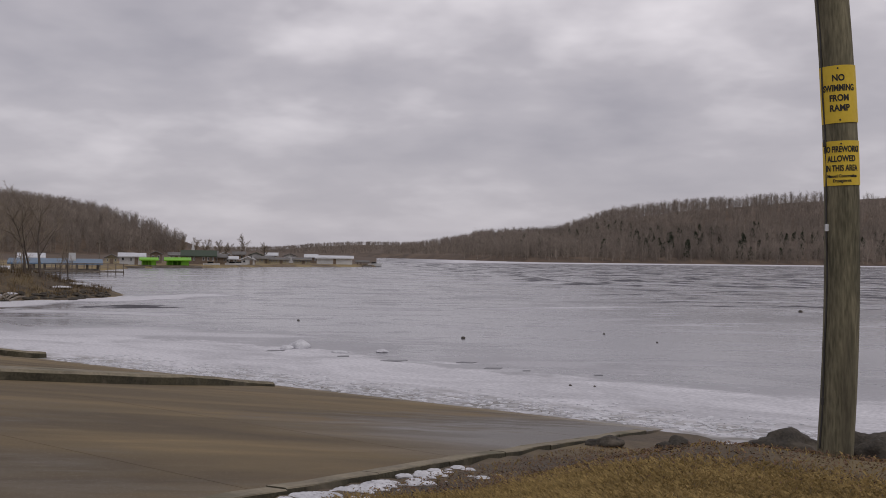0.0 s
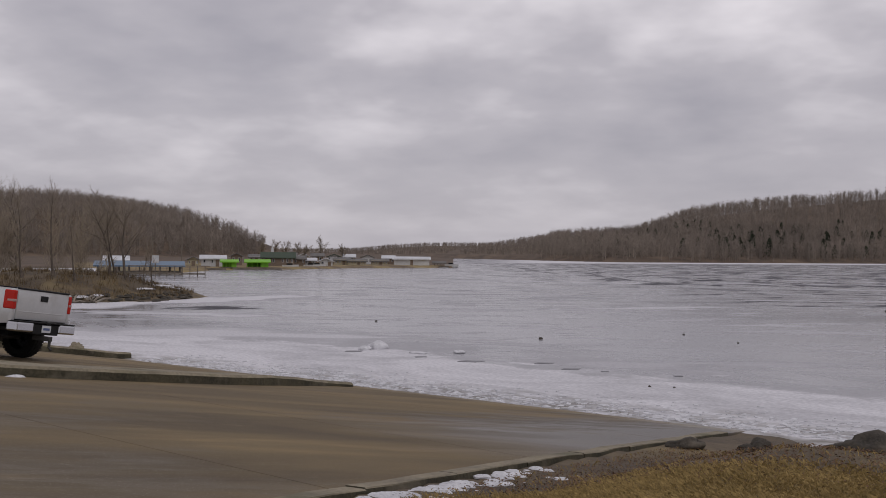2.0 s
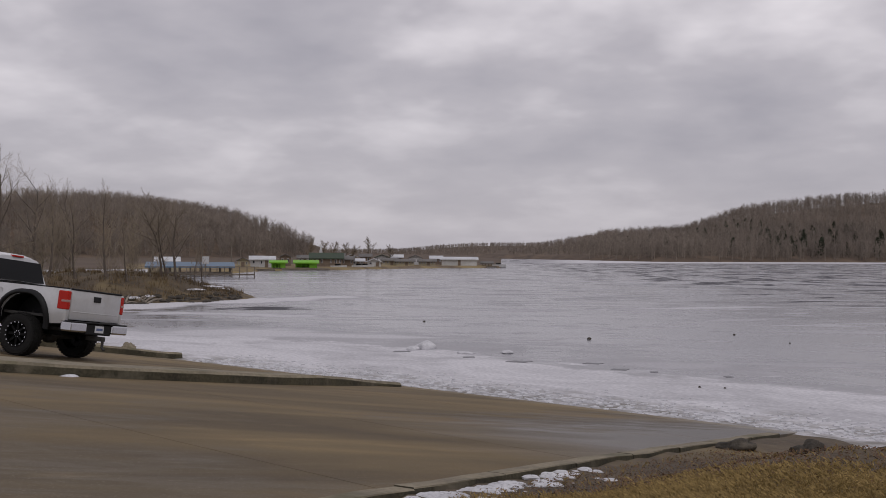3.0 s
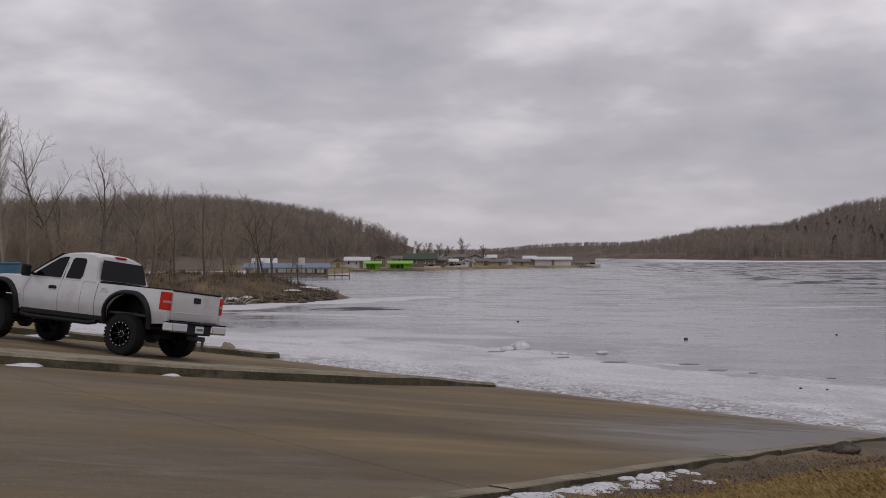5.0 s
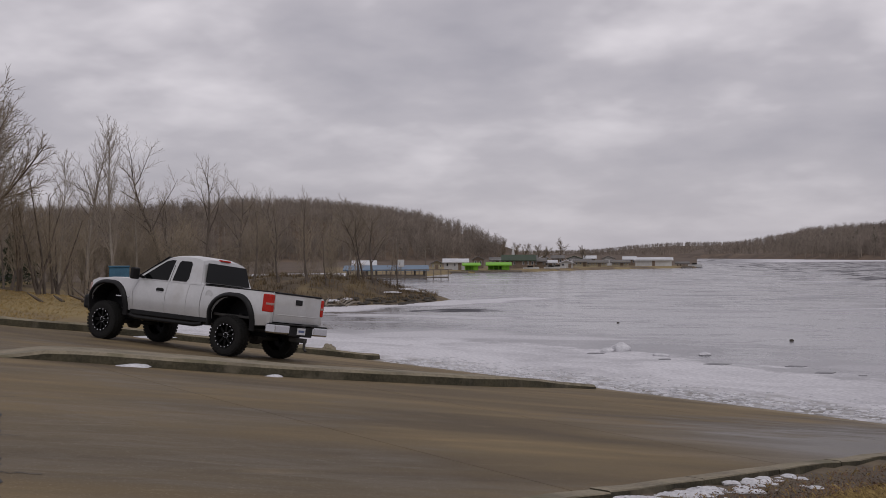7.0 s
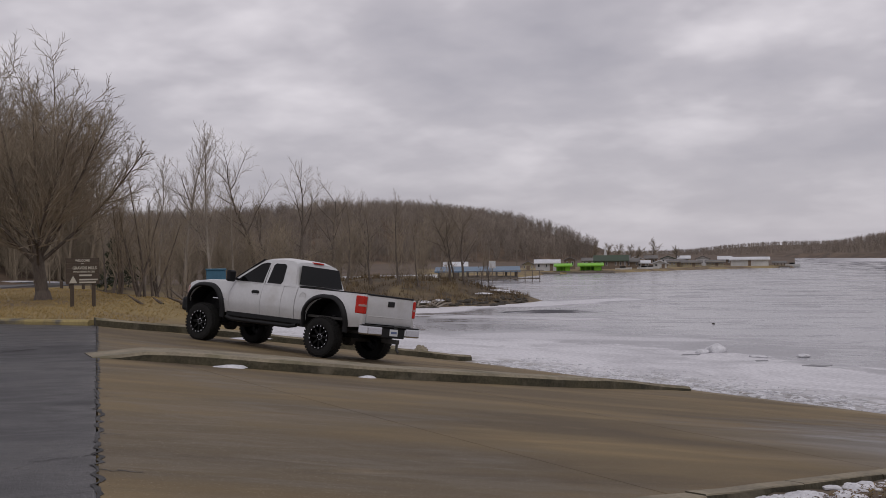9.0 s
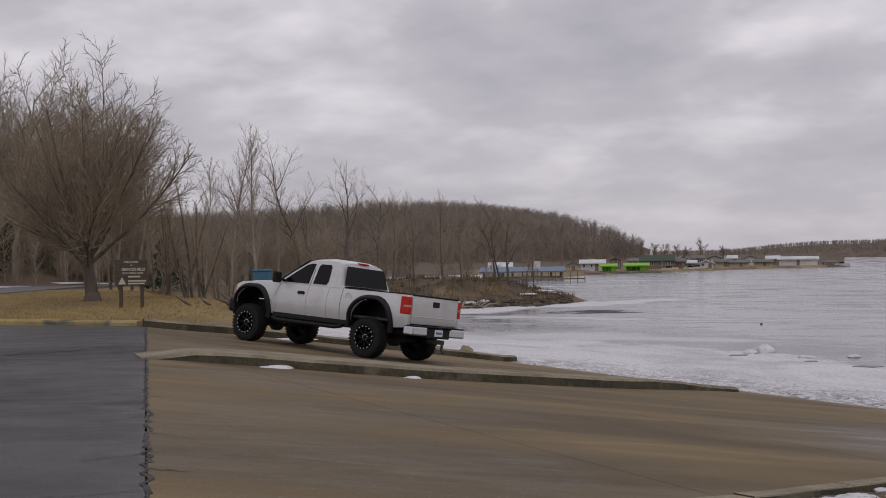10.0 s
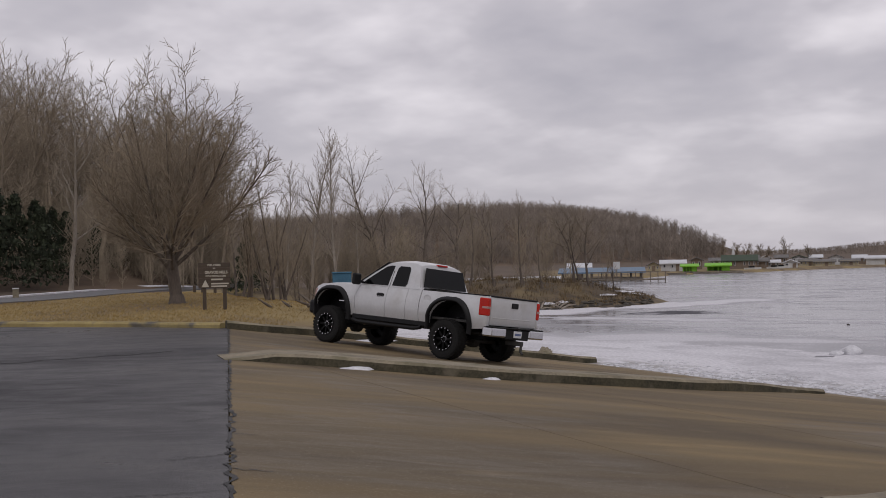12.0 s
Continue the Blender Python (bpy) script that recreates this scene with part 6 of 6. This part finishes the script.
def boat_dock(az, r, w, dpt, h, roof, wall, label, walls=True, posts=5, twist=0.0):
    """A roofed boat dock on posts over the ice."""
    dk = empty("boat_dock", frame_at(az, r, 0.0, twist), label, "boat dock", "boat docks")
    boxed("deck", (-w / 2, w / 2, 0, dpt, 0.25, 0.45), M["dock_wood"], dk, "", 0)
    for i in range(posts):
        for y_ in (0.1, dpt - 0.1):
            x_ = -w / 2 + 0.15 + (w - 0.3) * i / (posts - 1)
            boxed("post", (x_ - 0.08, x_ + 0.08, y_ - 0.08, y_ + 0.08, -0.4, h), M[wall], dk, "", 0)
    pr = [(-0.4, h), (dpt / 2, h + min(0.55, w * 0.06 + 0.2)), (dpt + 0.4, h)]
    A = [(-w / 2 - 0.4, y_, z_) for y_, z_ in pr] + [(w / 2 + 0.4, y_, z_) for y_, z_ in pr]
    B = [(a, b, c - 0.18) for a, b, c in A]
    F = [(0, 1, 4, 3), (1, 2, 5, 4), (6, 9, 10, 7), (7, 10, 11, 8), (0, 3, 9, 6), (2, 8, 11, 5), (0, 6, 7, 1), (1, 7, 8, 2), (3, 4, 10, 9), (4, 5, 11, 10)]
    mesh_object("roof", A + B, F, M[roof], dk)
    if walls:
        boxed("side_wall", (w / 2 - 0.12, w / 2, 0, dpt, 0.4, h), M[wall], dk, "", 0)
        boxed("back_wall", (-w / 2, w / 2, dpt - 0.12, dpt, 0.4, h), M[wall], dk, "", 0)
        boxed("front_wall", (w * 0.14, w / 2, 0, 0.12, 0.4, h), M[wall], dk, "", 0)
    return dk


def az3(x):
    """Heading of a place along the village row."""
    return -6.3 + math.degrees(math.atan((x - 784) / 2000))


boat_dock(az3(493), 196, 2.4, 4, 1.4, "lime", "lime", "lime green roofed boat dock at the shore")
boat_dock(az3(542), 200, 3.8, 4, 1.35, "lime", "lime", "long lime green roofed boat dock")
house(az3(578), 222, 7.4, 6, 2.2, 1.2, "brown_wall", "green_roof", "large brown lake house with a dark green roof", 6)
house(az3(472), 205, 3.2, 4, 2.0, 0.6, "white_wall", "pale_roof", "small white house near the docks", 2, name="cottage")
house(az3(540), 235, 3.4, 4, 2.2, 0.6, "white_wall", "grey_roof", "white house half hidden behind docks", 2, name="cottage")
house(az3(612), 226, 3.6, 4, 1.9, 0.7, "brown_wall", "grey_roof", "brown house with a porch by the shore", 3)
house(az3(634), 230, 2.7, 3, 1.5, 0.5, "white_wall", "pale_roof", "small white boathouse at the shore", 2, name="boathouse")
house(az3(662), 226, 3.2, 3.5, 1.35, 0.7, "white_wall", "pale_roof", "white gabled boathouse with wide doors", 1, ridge="y", name="boathouse")
house(az3(690), 246, 4.0, 4, 1.5, 0.5, "tan_wall", "grey_roof", "low tan cottage at the shore", 3, name="cottage")
house(az3(717), 244, 4.6, 4, 1.3, 0.45, "tan_wall", "grey_roof", "long low tan motel row", 5, name="motel")
house(az3(756), 248, 4.4, 4, 1.3, 0.45, "tan_wall", "grey_roof", "long low tan motel row", 5, name="motel")
house(az3(813), 250, 9.3, 7, 1.9, 0.55, "white_wall", "pale_roof", "long white metal boat storage building", 0, name="storage_building")
for i, (xx, rr, w, h, wall, roof) in enumerate(((598, 256, 3.4, 2.6, "white_wall", "grey_roof"), (622, 262, 2.8, 2.4, "tan_wall", "pale_roof"), (647, 258, 3.0, 2.5, "brown_wall", "grey_roof"),
                                                (676, 266, 3.6, 2.3, "white_wall", "green_roof"), (703, 268, 3.0, 2.3, "tan_wall", "pale_roof"), (735, 264, 3.4, 2.2, "white_wall", "grey_roof"),
                                                (772, 266, 3.2, 2.0, "brown_wall", "pale_roof"), (505, 226, 2.6, 2.4, "brown_wall", "grey_roof"), (455, 214, 2.8, 1.9, "white_wall", "pale_roof"), (430, 205, 2.4, 1.6, "tan_wall", "grey_roof"))):
    house(az3(xx), rr, w, 3, h, 0.7, wall, roof, "small lakeside cottage among bare trees", 2, ridge="xy"[i % 2], name="cottage", door=i % 3 == 0)
boxed_d = boat_dock(az3(862), 252, 2.4, 3, 1.0, "grey_roof", "dock_wood", "small grey boat dock", False, 4)
spire = empty("steeple", frame_at(az3(568), 232), "narrow white steeple above the roofs", "steeple")
vs = [(-0.35, -0.35, 0), (0.35, -0.35, 0), (0.35, 0.35, 0), (-0.35, 0.35, 0), (-0.35, -0.35, 2.6), (0.35, -0.35, 2.6), (0.35, 0.35, 2.6), (-0.35, 0.35, 2.6), (0, 0, 4.7)]
mesh_object("tower", vs, [(0, 1, 5, 4), (1, 2, 6, 5), (2, 3, 7, 6), (3, 0, 4, 7), (4, 5, 8), (5, 6, 8), (6, 7, 8), (7, 4, 8)], M["white_wall"], spire)
for i, (xx, rr, w) in enumerate(((560, 192, 4.6), (600, 214, 3.0), (628, 220, 2.6), (665, 222, 3.0), (712, 236, 3.6), (870, 244, 2.2), (520, 190, 4.0), (470, 186, 3.2))):
    fl = empty("floating_dock", frame_at(az3(xx), rr, 0.0), "low grey floating dock frozen in the ice", "dock", "floating docks")
    boxed("deck", (-w / 2, w / 2, 0, 1.6, 0.12, 0.4), M["dock_wood"], fl, "", 0)
    boxed("float", (-w / 2 + 0.1, w / 2 - 0.1, 0.05, 1.5, -0.1, 0.12), M["white_wall"], fl, "", 0)


def boat(az, r, L, label):
    bt = empty("boat", frame_at(az, r, 0.05, 8), label, "boat", "moored boats")
    secs = []
    for t in (0, 0.3, 0.6, 0.85, 1.0):
        wd_ = 0.55 * (1 - max(0, t - 0.5) ** 2 * 3.6) if t < 1 else 0.06
        secs.append([(L * (t - 0.5), -wd_, 0.62 + 0.1 * t), (L * (t - 0.5), -wd_ * 0.8, 0.1), (L * (t - 0.5), 0, -0.02), (L * (t - 0.5), wd_ * 0.8, 0.1), (L * (t - 0.5), wd_, 0.62 + 0.1 * t)])
    part("hull", loft(secs), M["white_wall"], bt)
    boxed("cockpit", (-L * 0.25, L * 0.1, -0.35, 0.35, 0.5, 0.95), M["tint"], bt, "", 0.05)


for xx, rr in ((637, 218), (648, 221), (884, 250), (600, 212)):
    boat(az3(xx), rr, 3.0, "small white boat laid up at a dock")
# blue-roofed dock off the point, and the long snowy dock behind it
blue = boat_dock(-18.9, 150, 10.6, 5, 1.25, "blue_roof", "dock_wood", "wide blue metal roofed boat dock", False, 9)
house(-20.0, 158, 3.4, 3, 2.0, 0.6, "tan_wall", "pale_roof", "tan boathouse with a pale roof behind the dock", 2, name="boathouse", z=0.4)
for az_, r_, w_ in ((-24.6, 128, 8.0), (-26.6, 126, 7.0), (-22.4, 132, 6.0)):
    boat_dock(az_, r_, w_, 3, 0.55, "pale_roof", "dock_wood", "long low dock with a snow-covered roof", False, 8)
wk = empty("walkway", frame_at(-17.6, 140, 0.0), "wooden dock walkway with railings", "walkway")
boxed("deck", (-4.5, 4.5, 0, 1.4, 0.3, 0.45), M["dock_wood"], wk, "", 0)
for k in range(11):
    boxed("rail_post", (-4.5 + 0.9 * k - 0.05, -4.5 + 0.9 * k + 0.05, 0, 0.1, -0.4, 1.35), M["dock_wood"], wk, "", 0)
boxed("rail", (-4.5, 4.5, 0, 0.08, 1.3, 1.38), M["dock_wood"], wk, "", 0)
bx = empty("dumpster", frame_at(-32.0, 60, 1.3), "blue steel container standing on the grass", "container")
boxed("bin", (-0.5, 0.5, 0, 1.6, 0.1, 1.35), M["blue_box"], bx, "", 0.04)
boxed("lid", (-0.54, 0.54, -0.05, 1.65, 1.35, 1.42), M["blue_box"], bx, "", 0.02)
for az_, r_, h_ in ((-18.3, 170, 5.0), (-20.7, 168, 4.4), (-16.9, 175, 4.2)):
    pl = empty("street_pole", frame_at(az_, r_, 0.5), "thin grey pole near the docks", "pole", "dock poles")
    vs, fs = [], []
    ring_tube(vs, fs, [Vector((0, 0, -0.5)), Vector((0, 0, h_))], [0.1, 0.07], 8)
    mesh_object("shaft", vs, fs, M["dock_wood"], pl)
    boxed("cross_arm", (-0.6, 0.6, -0.05, 0.05, h_ - 0.6, h_ - 0.48), M["dock_wood"], pl, "", 0)
bd = empty("dock_sign", frame_at(-18.15, 138, 0.2), "pale square sign on a post by the dock", "sign")
boxed("post", (-0.06, 0.06, 0, 0.12, -0.3, 2.4), M["dock_wood"], bd, "", 0)
boxed("panel", (-0.4, 0.4, -0.05, 0, 1.5, 2.4), M["white_wall"], bd, "", 0)
# trees in the village
for xx, rr, h_, sd in ((652, 262, 3.9, 81), (572, 250, 3.4, 82), (590, 255, 3.2, 83), (620, 262, 3.0, 84), (690, 268, 2.8, 85), (612, 265, 3.0, 86), (548, 245, 3.0, 87)):
    tree(*polar(az3(xx), rr), h_ * 1.2, 0.13, FAR_SPREAD, sd, "spreading bare tree among the village houses", group="village trees", z=1.0)


# rough grass, brush and riprap on the point
def point_area(rnd_):
    a, r = rnd_.uniform(-29, -16.4), rnd_.uniform(62, 90)
    x, y = polar(a, r)
    dd = seg_dist(x, y, -90, 70, -33, 75)[0]
    z = land(x, y)
    return (x, y, z) if z > 0.12 and dd < 11.5 and rnd_.random() < 0.35 + 0.9 * noise.noise((x * 0.35, y * 0.35, 2)) + 0.25 else None


def tuft(rnd_, verts, faces, x, y, z):
    for _ in range(7):
        a, h = rnd_.uniform(0, 6.28), rnd_.uniform(0.1, 0.42)
        dx, dy = math.cos(a), math.sin(a)
        w = 0.02
        k = len(verts)
        bx_, by_ = x + rnd_.gauss(0, 0.15), y + rnd_.gauss(0, 0.15)
        verts += [(bx_ - dy * w, by_ + dx * w, z - 0.05), (bx_ + dy * w, by_ - dx * w, z - 0.05), (bx_ + dx * h * 0.6, by_ + dy * h * 0.6, z + h)]
        faces.append((k, k + 1, k + 2))


M["brush"] = mat("point_brush", (0.1, 0.07, 0.04), (0.2, 0.145, 0.075), 0.25, (0.9, 1.0), 0.0, per="island")
scatter("point_brush", 5200, point_area, tuft, M["brush"], "rough tan brush and weeds covering the point", "brush", 12)


def riprap_area(rnd_):
    a, r = rnd_.uniform(-28, -16.4), rnd_.uniform(62, 88)
    x, y = polar(a, r)
    z = land(x, y)
    return (x, y, z) if -0.05 < z < 0.4 and seg_dist(x, y, -90, 70, -33, 75)[0] < 13 else None


scatter("riprap", 2600, riprap_area, lambda q, v, f_, x, y, z: clump(q, v, f_, x, y, z, q.uniform(0.08, 0.24)), M["rock"], "dark stones along the edge of the point", "stones", 13)


def lawn_area(rnd_):
    a, r = rnd_.uniform(-50, -31), rnd_.uniform(33, 66)
    x, y = polar(a, r)
    w_, al_ = wa(x, y)
    return (x, y, land(x, y)) if y > 24.5 + 0.06 * (x + 18) and al_ < -10.6 and land(x, y) > 1.3 and rnd_.random() < 0.7 else None


scatter("lawn_grass", 60000, lawn_area, lambda q, v, f_, x, y, z: blade(q, v, f_, x, y, z, 0.07), M["grass"], "short dry winter grass behind the kerb", "grass", 14)


# thin dark slabs of clear ice frozen into the crust near the ramp
M["clear_ice"] = mat("clear_ice", (0.1, 0.1, 0.11), (0.17, 0.17, 0.185), 1.5, (0.3, 0.5), 0.1, 20)
for i, (x, y, L, W) in enumerate(((-1.4, 33.4, 0.55, 0.4), (0.75, 33.2, 0.45, 0.3), (1.45, 31.6, 0.42, 0.35), (2.35, 31.1, 0.2, 0.2), (-5.3, 36.2, 0.5, 0.3), (-3.0, 34.6, 0.35, 0.25), (4.2, 30.2, 0.2, 0.18))):
    L, W = L * 0.62, W * 0.62
    ob = part("ice_slab", plate_from([(-L, -W, 0), (L * 0.7, -W * 0.9, 0), (L, W, 0), (-L * 0.75, W * 0.85, 0)], 0.012, (0, 0, 1)), M["clear_ice"])
    ob.matrix_world = pose(x, y, 0.0, 0, 0, 8 * i - 20)
    tagged(ob, "thin dark slab of clear ice in the crust", "ice", "ice slabs")
